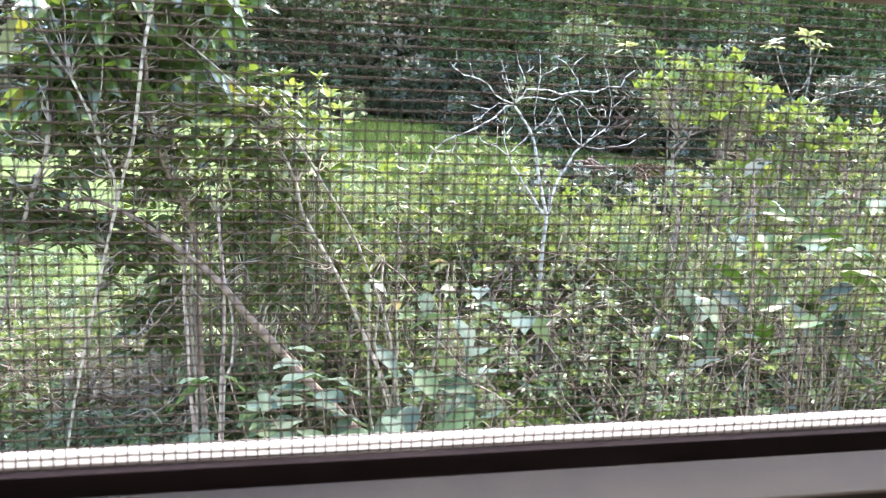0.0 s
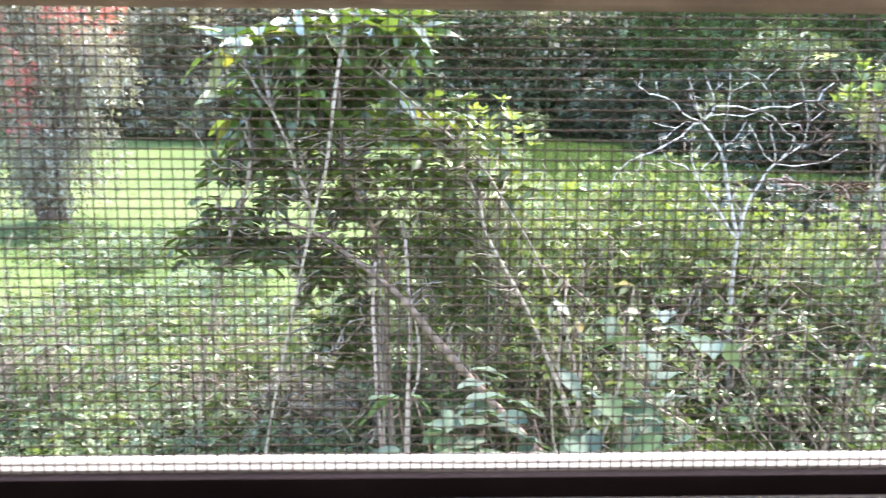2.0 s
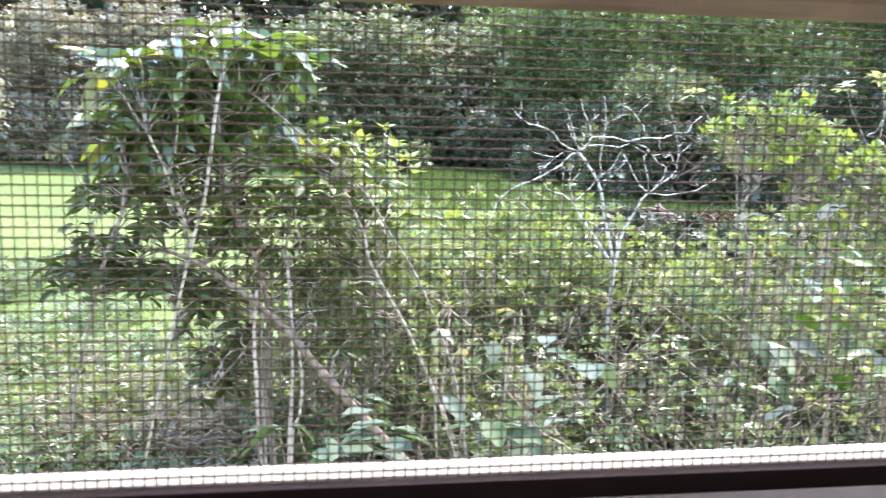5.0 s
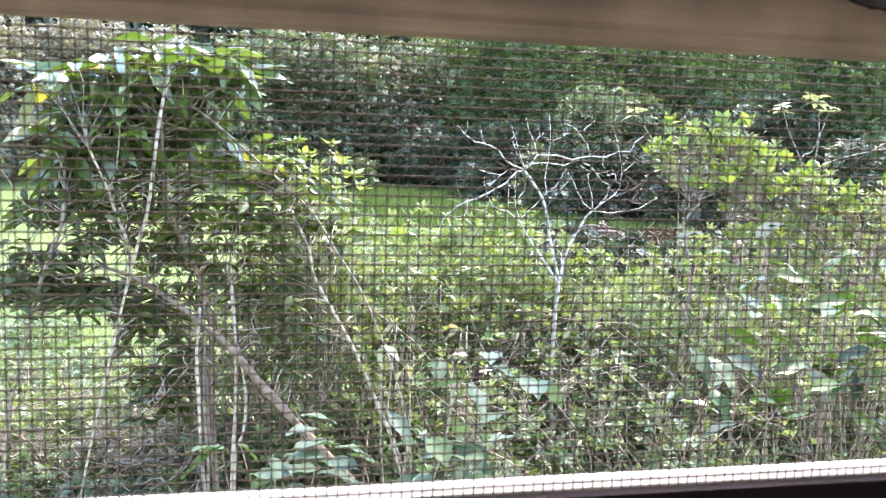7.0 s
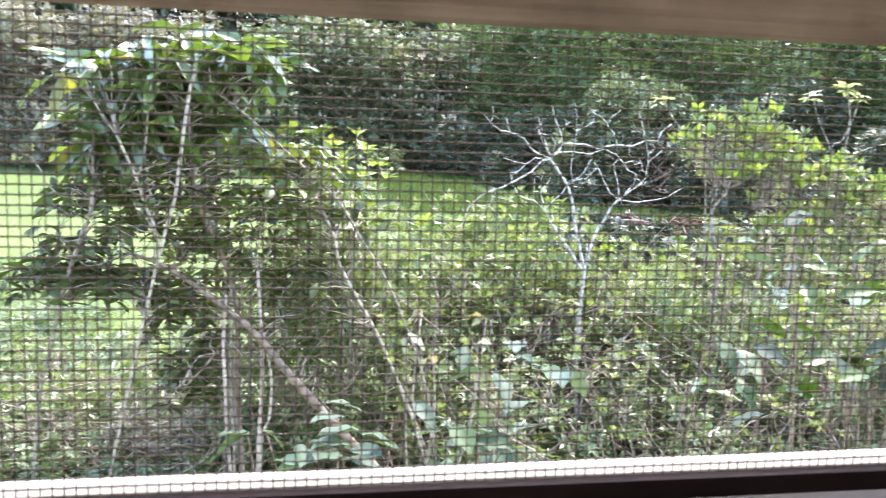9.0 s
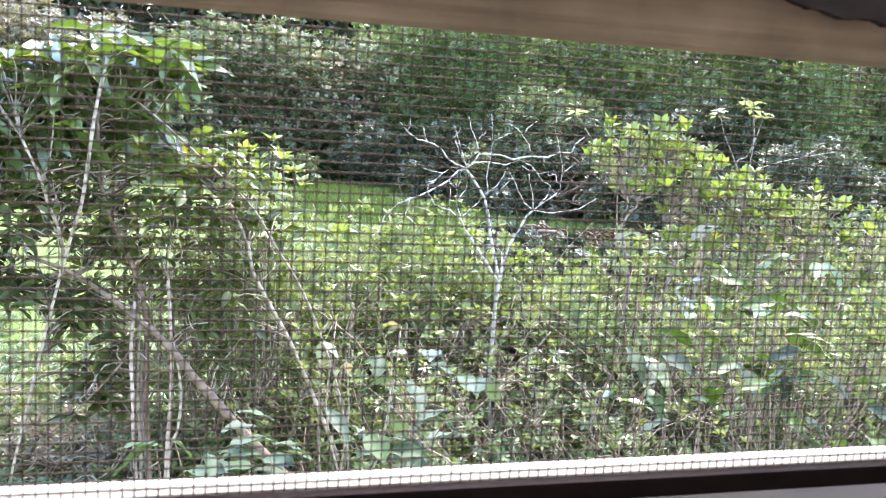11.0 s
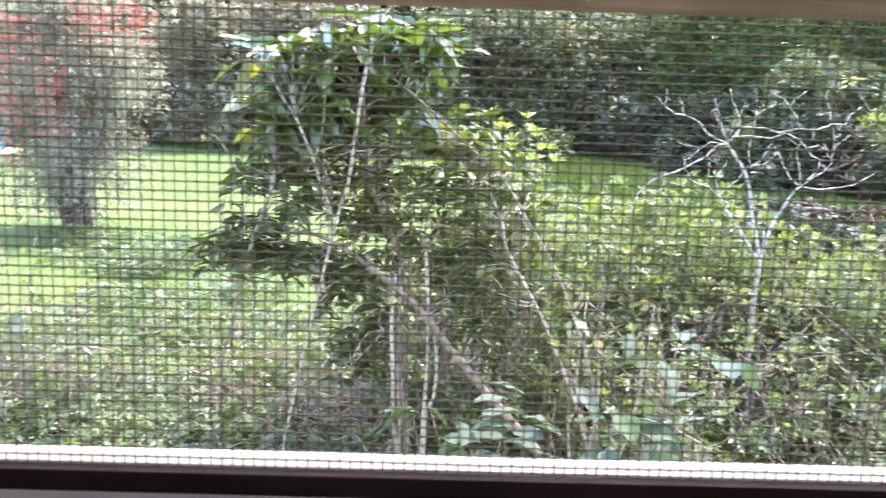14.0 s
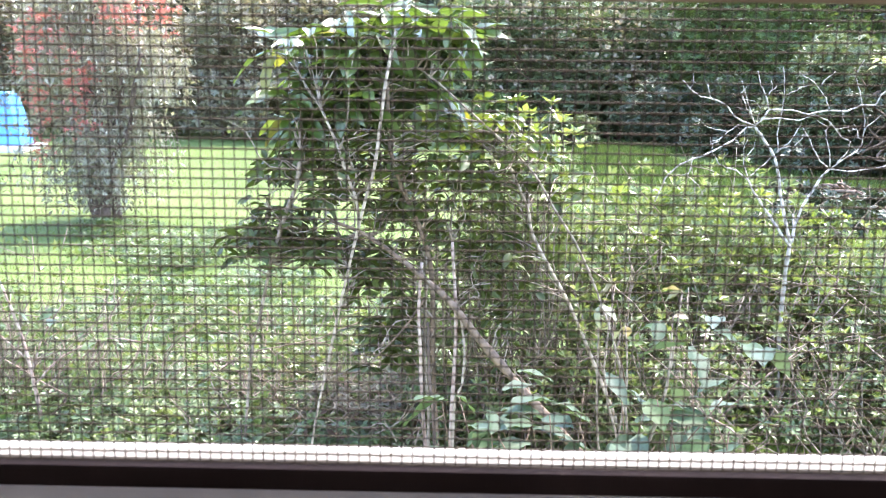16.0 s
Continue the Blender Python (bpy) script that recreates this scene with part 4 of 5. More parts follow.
def tall_shoots():
    x, y = 3.4, 5.25
    g = float(ground_z(x, y))
    ob = thing("shoot_cluster", (x, y, g), "thin shoots topped with pale whorls of leaves", "shrub", "bright shrubs")
    whorl = rosette(leaf_small(0.36), 8, 4, 11)
    for pts in (((2.75, 0.1), (2.7, 1.5), (2.66, 1.78), (2.50, 1.97), (2.41, 2.12)), ((3.6, 0.1), (3.61, 1.55), (3.54, 1.84), (3.46, 2.02), (3.42, 2.18)),
                ((3.62, 0.1), (3.6, 1.5), (3.55, 1.84), (3.64, 1.90), (3.73, 2.07), (3.78, 2.19)), ((3.65, 0.1), (3.62, 1.6), (3.66, 2.0), (3.64, 2.25))):
        line = smooth_line([(u - x, 0.03 * k, v - g) for k, (u, v) in enumerate(pts)], 22)
        shoot = mesh_object("shoot", *tube(line, 0.006, 0.0028, 5, 0.06), M_TWIG, ob)
        tagged(sprays("whorl", np.array([line[-1], line[-1] - (0.01, 0, 0.03)]), 0.15, (0.08, 0.1), whorl, M_PALELEAF, shoot, "pale leaf whorl"), kind="stuff")
    for pts in (((3.57, 1.75), (3.79, 1.85), (4.04, 1.91), (4.3, 1.96)), ((4.04, 1.91), (4.2, 2.0))):
        mesh_object("side_twig", *tube(smooth_line([(u - x, 0.05, v - g) for u, v in pts], 12), 0.0032, 0.002, 5, 0.06), M_PALEBARK, ob)


tall_shoots()


# ---- low growth between the window and the lawn ----
def low_plant(x, y, r, h, count, size, mat, label, stems=10):
    g = float(ground_z(x, y))
    ob = thing("low_plant", (x, y, g), label, "plant", "low plants before the lawn")
    a, q = rng.uniform(0, 6.28, count), np.sqrt(rng.random(count)) * r
    P = np.stack([q * np.cos(a), q * np.sin(a), h * rng.random(count) ** 0.7 * (1 - 0.5 * (q / r) ** 2) + 0.02], 1)
    tagged(sprays("foliage", P, 0.5, size, TUFT, mat, ob), kind="stuff")
    items = [(wander((rng.normal(0, r * 0.4), rng.normal(0, r * 0.4), -0.02), P[int(rng.integers(0, count))] * (1, 1, 1.15), 5, 0.03), 0.005, 0.002) for _ in range(stems)]
    tagged(tubes("stalk_work", items, M_TWIG, ob, "", 4), kind="stuff")


for i in range(38):
    y = 3.9 + 2.7 * rng.random() ** 1.3
    x = rng.uniform(-0.66, -0.02) * y
    low_plant(x, y, rng.uniform(0.3, 0.5), rng.uniform(0.15, 0.4) * (1.1 if y < 5.2 else 0.6), 240, (0.022, 0.048), M_WEED if i % 3 else M_AZALEA, "low weedy plant with small pale glinting leaves")


def undergrowth(x, y, rx, ry, h, count, lean=0.32):
    g = float(ground_z(x, y))
    ob = thing("undergrowth", (x, y, g), "tangle of thin pinkish-brown leafless stems", "plant", "bare undergrowth")
    items, shoots = [], []
    for _ in range(count):
        p = np.array([rng.uniform(-rx, rx), rng.uniform(-ry, ry), -0.03])
        e = p + (rng.normal(0, lean), rng.normal(0, 0.12), h * rng.uniform(0.5, 1.1))
        line = wander(p, e, 6, 0.04)
        r = rng.uniform(0.003, 0.0065)
        items.append((line, r, r * 0.5))
        for _k in range(3):
            q = line[int(rng.integers(4, 12))]
            f = q + rng.normal(0, 0.13, 3) * (1.2, 0.6, 1) + (0, 0, 0.06)
            items.append((wander(q, f, 3, 0.02), r * 0.5, r * 0.3))
            shoots.append(f)
    tagged(tubes("stem_tangle", items, M_TANGLE, ob, "", 4), kind="stuff")
    S = np.array(shoots)
    tagged(sprays("foliage", np.concatenate([S, S + rng.normal(0, 0.06, S.shape)]), 0.5, (0.035, 0.065), WHORL[0], M_AZALEA, ob), kind="stuff")


undergrowth(0.75, 4.6, 0.55, 0.3, 0.9, 18)
undergrowth(0.25, 4.25, 0.3, 0.12, 1.15, 16, 0.16)
undergrowth(0.62, 4.3, 0.3, 0.12, 1.0, 16, 0.25)
for i in range(4):
    low_plant(0.12 + 0.2 * i, rng.uniform(4.25, 4.5), 0.3, rng.uniform(0.3, 0.5), 170, (0.035, 0.06), M_AZALEA, "low leafy plant under the slanting trunk", 8)
undergrowth(1.6, 4.85, 0.6, 0.25, 1.0, 26)
undergrowth(2.5, 4.4, 0.6, 0.25, 1.0, 20, 0.4)
undergrowth(3.4, 4.0, 0.6, 0.25, 0.95, 18, 0.45)
undergrowth(-0.5, 4.55, 0.45, 0.3, 0.42, 34, 0.3)
for i in range(5):
    undergrowth(1.35 + 0.55 * i, rng.uniform(3.9, 4.15), 0.5, 0.2, rng.uniform(0.75, 1.05), 13, 0.42)
for i in range(8):
    low_plant(rng.uniform(-1.05, -0.15), rng.uniform(4.0, 4.7), 0.26, rng.uniform(0.22, 0.42), 120, (0.025, 0.045), M_GREY if i % 3 == 0 else M_WEED, "low greyish twiggy plant under the tree", 20)
for i in range(20):
    y = rng.uniform(4.0, 5.5)
    low_plant(rng.uniform(-0.62, -0.12) * y, y, rng.uniform(0.3, 0.42), rng.uniform(0.16, 0.34), 190, (0.026, 0.05), M_WEED, "low green weedy plant with dark twigs", 16)
undergrowth(-2.3, 4.6, 0.45, 0.3, 1.0, 30, 0.3)
undergrowth(-1.85, 4.65, 0.4, 0.25, 0.72, 15, 0.45)
undergrowth(-0.75, 5.0, 0.5, 0.3, 0.6, 30, 0.35)
undergrowth(-1.2, 4.8, 0.4, 0.3, 0.45, 10, 0.35)
for i in range(14):
    y = rng.uniform(6.3, 9.2)
    low_plant(rng.uniform(-0.6, -0.16) * y, y, rng.uniform(0.3, 0.5), rng.uniform(0.08, 0.2), 120, (0.03, 0.055), M_WEED, "low weedy plant with small pale glinting leaves", 6)
for i in range(11):
    low_plant(0.6 + 0.17 * i + (0.45 if i > 4 else 0), rng.uniform(4.2, 4.5), 0.28, rng.uniform(0.4, 0.75), 130, (0.028, 0.055), M_WEED if i % 3 else M_AZALEA, "low leafy plant among pale twigs", 22)
for i in range(16):
    low_plant(0.9 + 0.2 * i + (0.25 if i > 2 else -0.1), rng.uniform(3.9, 4.6), 0.35, rng.uniform(0.25, 0.75), 110, (0.03, 0.06), M_WEED if i % 3 else M_AZALEA, "low weedy plant with small pale glinting leaves", 16)
for i in range(7):
    y = rng.uniform(4.5, 5.5)
    low_plant(rng.uniform(-0.62, -0.35) * y, y, 0.4, rng.uniform(0.5, 0.8), 90, (0.02, 0.045), M_AZALEA, "twiggy knee-high plant with sparse leaves", 26)


def dead_twigs(x, y, rx, ry, count):
    g = float(ground_z(x, y))
    ob = thing("dead_twigs", (x, y, g), "heap of dry pale twigs under the tree", "twigs", "", "stuff")
    items = []
    for _ in range(count):
        p = np.array([rng.uniform(-rx, rx), rng.uniform(-ry, ry), rng.uniform(0.02, 0.34)])
        e = p + (rng.normal(0, 0.14), rng.normal(0, 0.1), rng.normal(0.08, 0.12))
        e[2] = max(e[2], 0.01)
        items.append((wander(p, e, 4, 0.02), rng.uniform(0.002, 0.0045), 0.0015))
    tubes("twig_heap", items, M_TWIG, ob, "", 4)
    P = np.stack([rng.uniform(-rx, rx, 500), rng.uniform(-ry, ry, 500), rng.uniform(0.02, 0.25, 500)], 1)
    loose_leaves("fallen_leaves", P, (0.03, 0.06), leaf_small(0.5), M_DRY, ob, "", 0.5, 0.0)


dead_twigs(-0.6, 4.25, 0.6, 0.35, 190)


def pink_stemmed_plant():
    x, y = -2.04, 4.2
    g = float(ground_z(x, y))
    ob = thing("pink_stemmed_plant", (x, y, g), "young plant with pinkish stems and broad green leaves", "plant")
    data = leaf_data("leaf", [leaf_broad(0.5, 0.2, 0.02), leaf_broad(0.45, 0.35, 0.03)], M_BROAD)
    for r, pts in ((0.012, ((0.03, 0, -0.04), (0.015, 0.01, 0.2), (-0.01, 0, 0.42), (-0.06, 0.02, 0.62), (-0.14, 0.03, 0.85))), (0.007, ((-0.01, 0, 0.42), (0.05, 0.02, 0.6), (0.16, 0.04, 0.78))),
                   (0.006, ((0.0, 0, 0.36), (0.14, 0.03, 0.5), (0.34, 0.06, 0.58), (0.52, 0.08, 0.56))), (0.0055, ((-0.02, 0, 0.48), (-0.16, 0.02, 0.6), (-0.26, 0.04, 0.66)))):
        line = smooth_line(pts, 16)
        stem = mesh_object("stem", *tube(line, r, r * 0.45, 7, 0.08), M_PINKBARK, ob)
        for k in range(4):
            a = rng.uniform(0, 6.28)
            put_leaf(data[k % 2], line[-1 - k * 2], (math.cos(a), math.sin(a), rng.normal(0.1, 0.3)), rng.uniform(0.07, 0.11), rng.normal(0, 0.4), stem)
    put_leaf(data[0], (-0.13, -0.1, 0.27), (0.1, -0.25, -1), 0.22, 0.3, ob)
    put_leaf(data[1], (-0.04, -0.06, 0.16), (-0.8, -0.4, -0.1), 0.15, 0.2, ob)


pink_stemmed_plant()


# ---- saplings close to the window ----
def sapling(x, y, shoots, size, label, tops, mat):
    g = float(ground_z(x, y))
    ob = thing("sapling", (x, y, g), label, "plant", "saplings under the window")
    data = leaf_data("leaf", [leaf_broad(0.46, 0.15, 0.03), leaf_broad(0.40, 0.28, 0.045)], mat)
    for tx, tz in tops:
        e = np.array([tx - x, rng.normal(0, 0.12), tz - g])
        line = wander((rng.normal(0, 0.22), rng.normal(0.1, 0.15), -0.03), e, 6, 0.035)
        stem = mesh_object("stem", *tube(line, 0.0024, 0.0013, 6, 0.05), M_BARK, ob)
        for k in range(shoots):
            p = line[-1 - int(rng.integers(0, 3))] + rng.normal(0, 0.02, 3)
            a = rng.uniform(0, 6.28)
            put_leaf(data[k % 2], p, (math.cos(a), 0.8 * math.sin(a) - 0.2, rng.normal(-0.16, 0.24)), rng.uniform(*size), rng.normal(0, 0.35), stem)


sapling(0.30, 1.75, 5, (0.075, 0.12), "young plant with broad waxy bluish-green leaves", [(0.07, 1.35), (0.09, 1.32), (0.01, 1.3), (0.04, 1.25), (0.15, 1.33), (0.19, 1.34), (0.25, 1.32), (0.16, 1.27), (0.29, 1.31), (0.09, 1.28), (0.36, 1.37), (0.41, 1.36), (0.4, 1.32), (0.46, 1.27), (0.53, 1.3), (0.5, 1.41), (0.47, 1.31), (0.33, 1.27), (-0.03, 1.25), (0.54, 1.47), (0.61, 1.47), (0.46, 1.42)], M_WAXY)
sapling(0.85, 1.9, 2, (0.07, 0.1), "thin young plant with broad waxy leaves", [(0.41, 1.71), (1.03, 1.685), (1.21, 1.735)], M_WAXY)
sapling(1.1, 1.9, 2, (0.09, 0.12), "thin young plant with broad fresh green leaves", [(1.08, 1.755), (1.12, 1.675), (1.20, 1.685)], M_BROAD)
sapling(1.25, 1.7, 3, (0.085, 0.12), "young plant with broad dark green leaves", [(1.07, 1.80), (1.11, 1.71), (1.22, 1.73), (1.23, 1.82), (1.32, 1.64), (1.37, 1.60), (1.41, 1.56), (1.46, 1.74), (1.57, 1.77), (1.35, 1.50), (1.26, 1.46), (1.62, 1.43), (1.58, 1.69), (1.43, 1.61), (1.53, 1.57), (1.46, 1.49)], M_FRESH)
sapling(1.30, 1.78, 2, (0.075, 0.11), "young plant with pale waxy bluish-green leaves", [(1.24, 1.79), (1.33, 1.68), (1.45, 1.66), (1.57, 1.81), (1.05, 1.72), (1.31, 1.39), (1.40, 1.33), (1.22, 1.51), (1.65, 1.61), (1.68, 1.51), (0.95, 1.56)], M_DULL)


def pale_leaf_plant():
    x, y = 0.6, 3.1
    g = float(ground_z(x, y))
    ob = thing("pale_leaf_plant", (x, y, g), "thin plant with a few cream and withered brown leaves", "plant")
    data = leaf_data("leaf", [leaf_broad(0.55, 0.25, 0.03), leaf_broad(0.45, 0.4, 0.04)], M_CREAM)
    for tx, tz in ((0.50, 1.22), (0.59, 1.15), (0.75, 1.19), (0.56, 1.29), (0.80, 1.26)):
        e = np.array([tx - x, rng.normal(0, 0.05), tz - g])
        stem = mesh_object("stem", *tube(wander((0, 0, -0.03), e, 5, 0.03), 0.006, 0.003, 5), M_TWIG, ob)
        for k in range(2):
            a = rng.uniform(0, 6.28)
            put_leaf(data[k], e, (math.cos(a), math.sin(a) * 0.4, rng.normal(-0.3, 0.3)), rng.uniform(0.06, 0.09), rng.normal(0.5, 0.5), stem)


pale_leaf_plant()


# ---- weeping shrub with red flowers ----
def weeping_shrub():
    x, y = -3.95, 10.0
    g = float(ground_z(x, y))
    ob = thing("weeping_shrub", (x, y, g), "weeping grey-green shrub with red brush flowers on the lawn", "shrub")
    items = []
    for i in range(11):
        items.append((wander((rng.normal(0.1, 0.09), rng.normal(0, 0.1), -0.05), (rng.normal(0, 0.3), rng.normal(0, 0.3), rng.uniform(1.6, 2.5)), 6, 0.06), 0.05, 0.02))
    tubes("trunk", items, M_DARKBARK, ob, "", 7)
    strands, leaves = [], []
    lumps = [(0.86, 1.58, 0.26, 0.30, 620), (0.62, 1.75, 0.30, 0.32, 640), (0.55, 0.95, 0.22, 0.24, 320), (0.2, 2.0, 0.38, 0.45, 900), (-0.35, 1.9, 0.34, 0.5, 800), (0.1, 1.05, 0.34, 0.32, 900), (0.35, 0.75, 0.30, 0.25, 620), (-0.1, 0.6, 0.34, 0.24, 620), (0.05, 0.4, 0.34, 0.2, 560),
             (0.0, 2.7, 0.6, 0.4, 900), (-0.55, 1.3, 0.2, 0.3, 260), (-0.62, 1.75, 0.16, 0.4, 260)]
    for cx, cz, sx, sz, k in lumps:
        for _ in range(k // 13):
            top = np.array([cx * 0.75 + rng.normal(0, sx * 0.5), rng.normal(-0.05, 0.2), cz + sz * rng.uniform(0.3, 1.0)])
            side = np.array([rng.normal(0.1, 0.7), rng.normal(-0.3, 0.7), 0]) * sx
            end = top + side + (0, 0, -sz * rng.uniform(0.9, 1.7))
            end[2] = max(0.14, end[2])
            line = smooth_line([top, top + side * 0.6 + (0, 0, 0.06 - 0.25 * sz), end], 12)
            strands.append((line, 0.005, 0.0025))
            for q in line:
                for _k in range(2):
                    leaves.append(q + rng.normal(0, 0.022, 3))
            for _k in range(7):
                leaves.append(end + rng.normal(0, 0.045, 3))
    tagged(tubes("strand_work", strands, M_TWIG, ob, "", 4), kind="stuff")
    loose_leaves("foliage", np.array(leaves), (0.045, 0.09), leaf_small(0.34), M_WILLOW, ob, "", 0.6, -0.7)
    brush = rosette(leaf_small(0.3), 9, 10, 9)
    spots = [(-0.13, 2.4), (-0.30, 2.42), (-0.37, 2.23), (-0.35, 2.0), (-0.33, 1.75), (-0.30, 1.5), (-0.27, 1.2), (0.14, 2.05), (0.14, 1.9), (0.13, 1.72), (0.13, 1.52), (0.40, 2.58), (0.55, 2.6), (0.69, 2.5), (0.9, 2.58), (1.03, 2.56)]
    V = []
    for sx, sz in spots:
        for _ in range(28):
            V.append((sx + rng.normal(0, 0.08), -0.6 + rng.normal(0, 0.14), sz - g + rng.normal(0, 0.11)))
    sprays("red_bloom", np.array(V), 0.9, (0.028, 0.05), brush, M_RED, ob, "red brush flowers")


weeping_shrub()


# ---- blue cover at the far end of the lawn ----
def blue_cover():
    x, y = -7.83, 16.2
    g = float(ground_z(x, y))
    ob = thing("covered_stand", (x, y, g), "leaning blue plastic cover over a stand on a white slab", "cover")
    bm = bmesh.new()
    rows = [(0.09, 0.0, 0.33, 0.26), (0.35, -0.07, 0.345, 0.27), (0.65, -0.17, 0.37, 0.27), (0.92, -0.27, 0.395, 0.24), (1.0, -0.30, 0.36, 0.18)]
    loops = []
    for z, lean, hx, hy in rows:
        ring = []
        for k in range(40):
            a = 2 * math.pi * k / 40
            c, s = math.cos(a), math.sin(a)
            q = 1 / max(abs(c), abs(s)) ** 0.85
            fold = 1 + 0.02 * math.sin(9 * a + 2 * z)
            ring.append(bm.verts.new((lean + hx * c * q * fold, hy * s * q * fold, z)))
        loops.append(ring)
    for a, b in zip(loops, loops[1:]):
        for k in range(40):
            bm.faces.new((a[k], a[(k + 1) % 40], b[(k + 1) % 40], b[k]))
    bm.faces.new(loops[-1])
    bm.faces.new(loops[0][::-1])
    part("cover", bm, M_BLUE, ob, "creased blue plastic cover")
    part("slab", box(-0.75, 0.45, -0.5, 0.5, -0.05, 0.09, 0.02), M_WHITE, ob, "white slab")


blue_cover()


# ---- hedge and trees behind the lawn ----
def thicket(name, x, y, rx, ry, z_top, count, size, mat, label, category="shrub", group="", z_low=0.1, flowers=0, template=None, trunks=5, fl_mat=None):
    """A big shrub or tree: trunks, limbs and a lumpy crown of leaf clumps."""
    g = float(ground_z(x, y))
    ob = thing(name, (x, y, g), label, category, group)
    h = z_top - g
    items = []
    lumps = []
    for i in range(26):
        a, q = rng.uniform(0, 6.28), math.sqrt(rng.random())
        zz = z_low + (h - z_low) * rng.uniform(0.12, 0.86)
        shrink = 1 - 0.35 * (zz / h) ** 2
        lumps.append((rx * q * math.cos(a) * shrink, ry * q * math.sin(a) * shrink, zz, rng.uniform(0.28, 0.5) * min(rx, h * 0.5)))
    for i in range(trunks):
        c = lumps[i]
        items.append((wander((rng.normal(0, rx * 0.25), rng.normal(0, ry * 0.25), -0.05), (c[0], c[1], c[2]), 6, 0.08), 0.06, 0.02))
        for _ in range(4):
            c2 = lumps[int(rng.integers(0, 26))]
            items.append((wander(items[-1][0][6] if len(items[-1][0]) > 6 else c[:3], c2[:3], 5, 0.1), 0.025, 0.008))
    tubes("trunk", items, M_BARK, ob, "", 6)
    w = np.array([l[3] ** 2 for l in lumps])
    pick = rng.choice(26, count, p=w / w.sum())
    L = np.array(lumps)[pick]
    d = rng.normal(0, 1, (count, 3))
    d /= np.linalg.norm(d, axis=1, keepdims=True)
    P = L[:, :3] + d * (L[:, 3] * rng.uniform(0.6, 1.08, count))[:, None]
    low = rng.random(count) < 0.16
    P[low, 2] = rng.uniform(0.02, 0.35 * h, low.sum())
    P[:, 2] = np.maximum(P[:, 2], 0.03 + 0.2 * rng.random(count))
    sprays("crown", P, 0.7, size, template or TUFT, mat, ob)
    if flowers:
        f = P[(P[:, 1] < -0.35 * ry) & (P[:, 2] > 0.3 * h)][:flowers]
        V = f + rng.normal(0, 0.03, f.shape) + (0, -0.14, 0.04)
        tagged(sprays("pale_bloom", V, 0.8, (0.05, 0.085), rosette(leaf_small(0.8), 7, 40, 4), fl_mat or M_PETAL, ob, "pale pinkish flower heads"), kind="stuff")


G2 = "shrubs along the back of the lawn"
for x, y, rx, ry, zt, n, mat, fl in ((-12.0, 20.4, 2.3, 1.4, 4.2, 3000, M_HEDGE, 0), (-8.8, 20.2, 1.8, 1.3, 4.0, 2600, M_GREY, 60), (-6.4, 19.8, 1.6, 1.2, 4.1, 2800, M_GREY, 260),
                                     (-4.2, 19.3, 1.5, 1.1, 3.9, 2800, M_GREY, 300), (-2.2, 19.6, 1.4, 1.1, 3.9, 2600, M_GREY, 260), (-0.2, 19.2, 1.4, 1.0, 3.5, 2600, M_HEDGE, 130),
                                     (1.7, 19.6, 1.5, 1.0, 3.7, 2800, M_HEDGE, 330), (3.3, 20.0, 1.3, 1.0, 3.5, 2400, M_HEDGE, 420)):
    thicket("flowering_shrub" if fl else "hedge_shrub", x, y, rx, ry, zt, int(n * 1.7), (0.07, 0.135), mat, "tall dense shrub with pale flower heads behind the lawn" if fl else "tall dense green shrub behind the lawn", group=G2, flowers=fl)
for x, y, rx, ry, zt, n, mat in ((5.6, 20.0, 2.0, 1.5, 5.6, 6400, M_HEDGE2), (7.6, 17.8, 2.2, 1.8, 5.4, 7400, M_HEDGE2), (9.8, 16.4, 2.3, 1.8, 5.4, 7600, M_HEDGE2),
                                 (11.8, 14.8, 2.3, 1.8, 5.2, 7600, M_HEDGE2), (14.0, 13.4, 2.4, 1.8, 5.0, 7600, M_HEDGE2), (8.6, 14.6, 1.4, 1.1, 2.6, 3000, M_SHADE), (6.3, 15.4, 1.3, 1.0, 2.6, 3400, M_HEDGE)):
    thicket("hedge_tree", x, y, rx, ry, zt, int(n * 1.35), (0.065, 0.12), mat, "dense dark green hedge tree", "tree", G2)
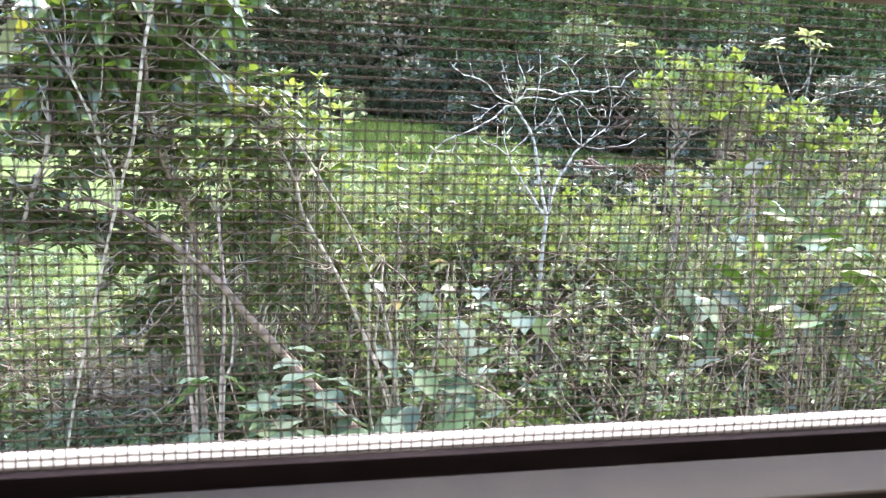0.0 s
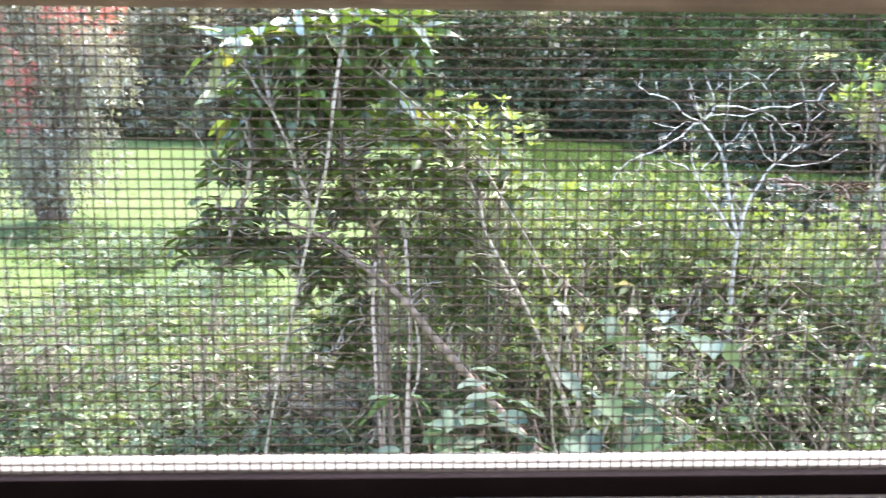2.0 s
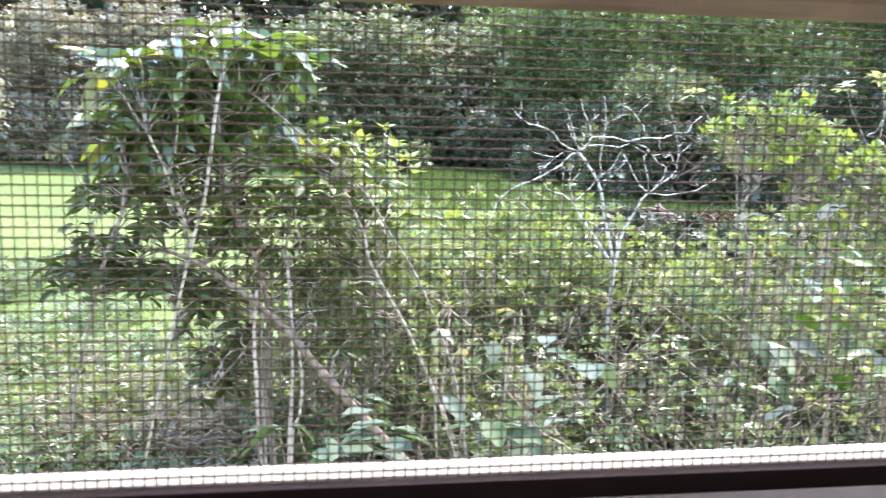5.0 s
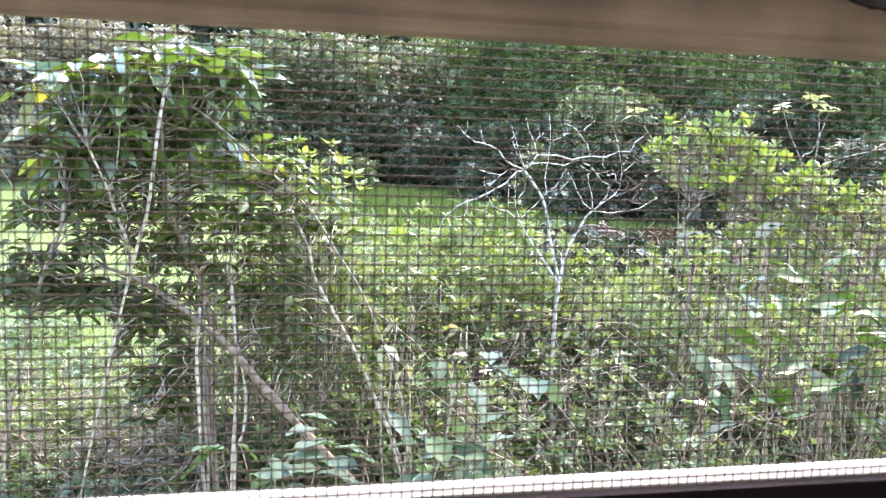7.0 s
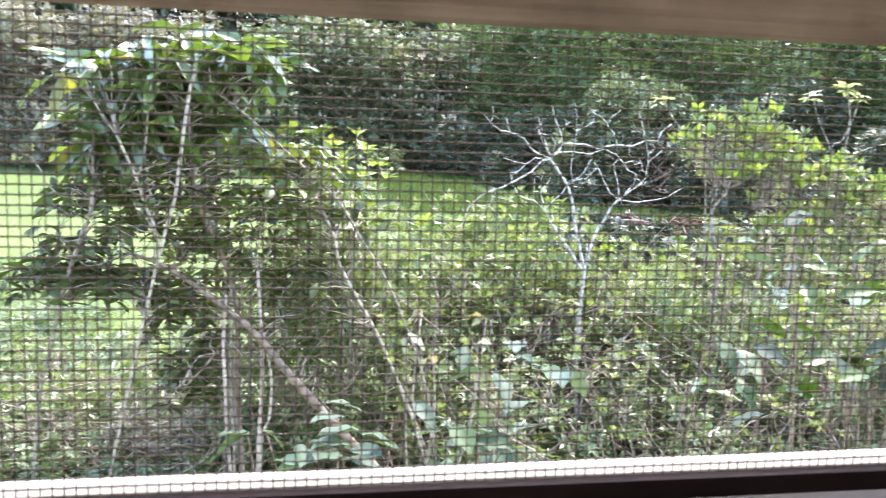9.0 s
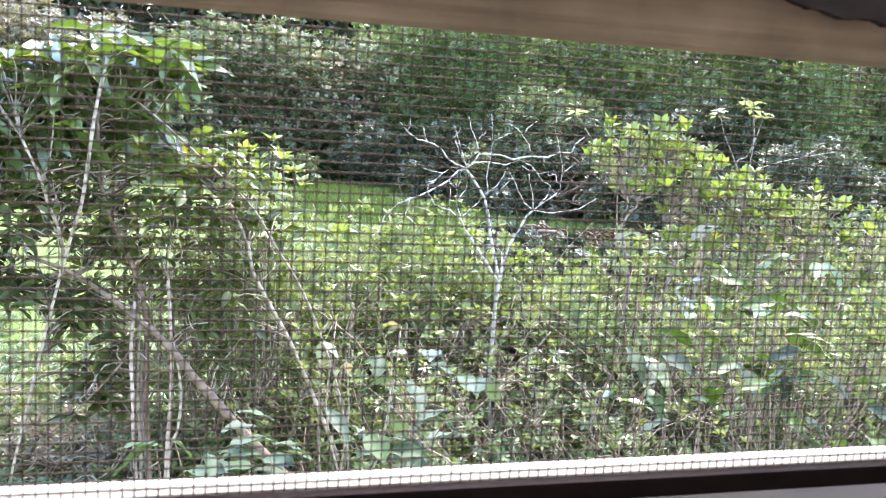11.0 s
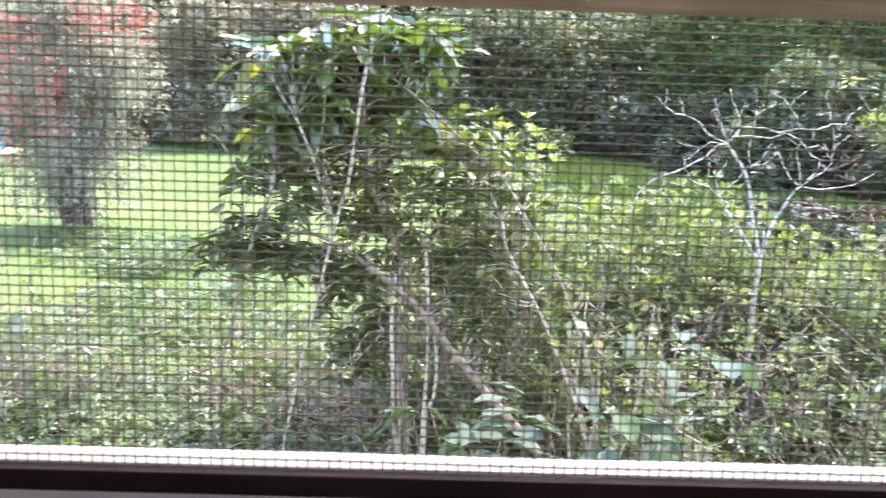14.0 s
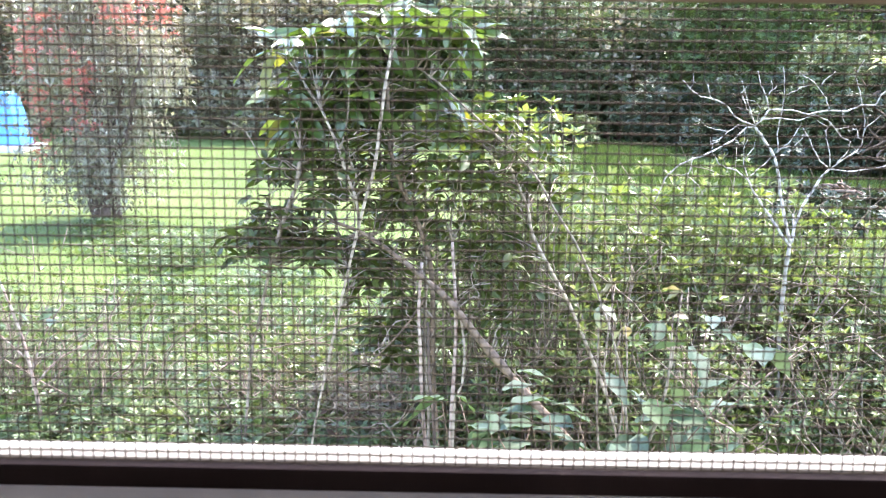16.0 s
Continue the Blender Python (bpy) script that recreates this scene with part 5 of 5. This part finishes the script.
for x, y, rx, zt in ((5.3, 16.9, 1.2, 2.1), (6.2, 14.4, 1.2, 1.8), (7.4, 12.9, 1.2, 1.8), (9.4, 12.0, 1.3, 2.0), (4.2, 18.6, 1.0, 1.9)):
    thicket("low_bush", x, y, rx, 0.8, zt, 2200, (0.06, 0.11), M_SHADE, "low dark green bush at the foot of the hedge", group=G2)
# bushes added to darken the strip of lawn in place of cast shade
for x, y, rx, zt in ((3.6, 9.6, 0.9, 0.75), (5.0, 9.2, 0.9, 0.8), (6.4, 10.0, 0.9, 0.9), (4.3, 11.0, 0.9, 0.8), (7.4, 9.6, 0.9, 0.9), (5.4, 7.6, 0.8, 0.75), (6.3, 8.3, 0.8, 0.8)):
    thicket("shade_bush", x, y, rx, 0.6, zt, 900, (0.06, 0.11), M_SHADE, "low dark bush added to stand in for shade on the grass", group=G2)
thicket("young_bush", 0.55, 17.9, 0.5, 0.4, 1.7, 300, (0.1, 0.17), M_HEDGE2, "small fresh green bush before the hedge", group=G2)
thicket("low_bush", 2.0, 17.6, 0.8, 0.5, 1.25, 420, (0.09, 0.16), M_HEDGE, "low green bush at the hedge foot", group=G2)


def leaf_litter():
    n = 700
    a, q = rng.uniform(0, 6.28, n), np.sqrt(rng.random(n))
    x, y = 5.8 + 0.85 * q * np.cos(a), 12.0 + 0.45 * q * np.sin(a)
    P = np.stack([x, y, ground_z(x, y) + 0.16 * (1 - q) + 0.02], 1)
    ob = loose_leaves("leaf_litter", P, (0.07, 0.13), leaf_small(0.5), M_DRY, None, "", 0.5, 0.0)
    tagged(ob, "heap of dry brown leaves on the grass", "leaves", kind="stuff")


leaf_litter()


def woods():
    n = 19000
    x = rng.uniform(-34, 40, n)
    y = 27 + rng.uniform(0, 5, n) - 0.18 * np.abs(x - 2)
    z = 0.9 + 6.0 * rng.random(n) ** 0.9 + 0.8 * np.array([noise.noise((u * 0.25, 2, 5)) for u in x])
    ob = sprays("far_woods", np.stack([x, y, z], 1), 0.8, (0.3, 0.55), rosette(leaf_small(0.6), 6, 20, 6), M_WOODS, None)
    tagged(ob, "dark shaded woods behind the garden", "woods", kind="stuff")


woods()
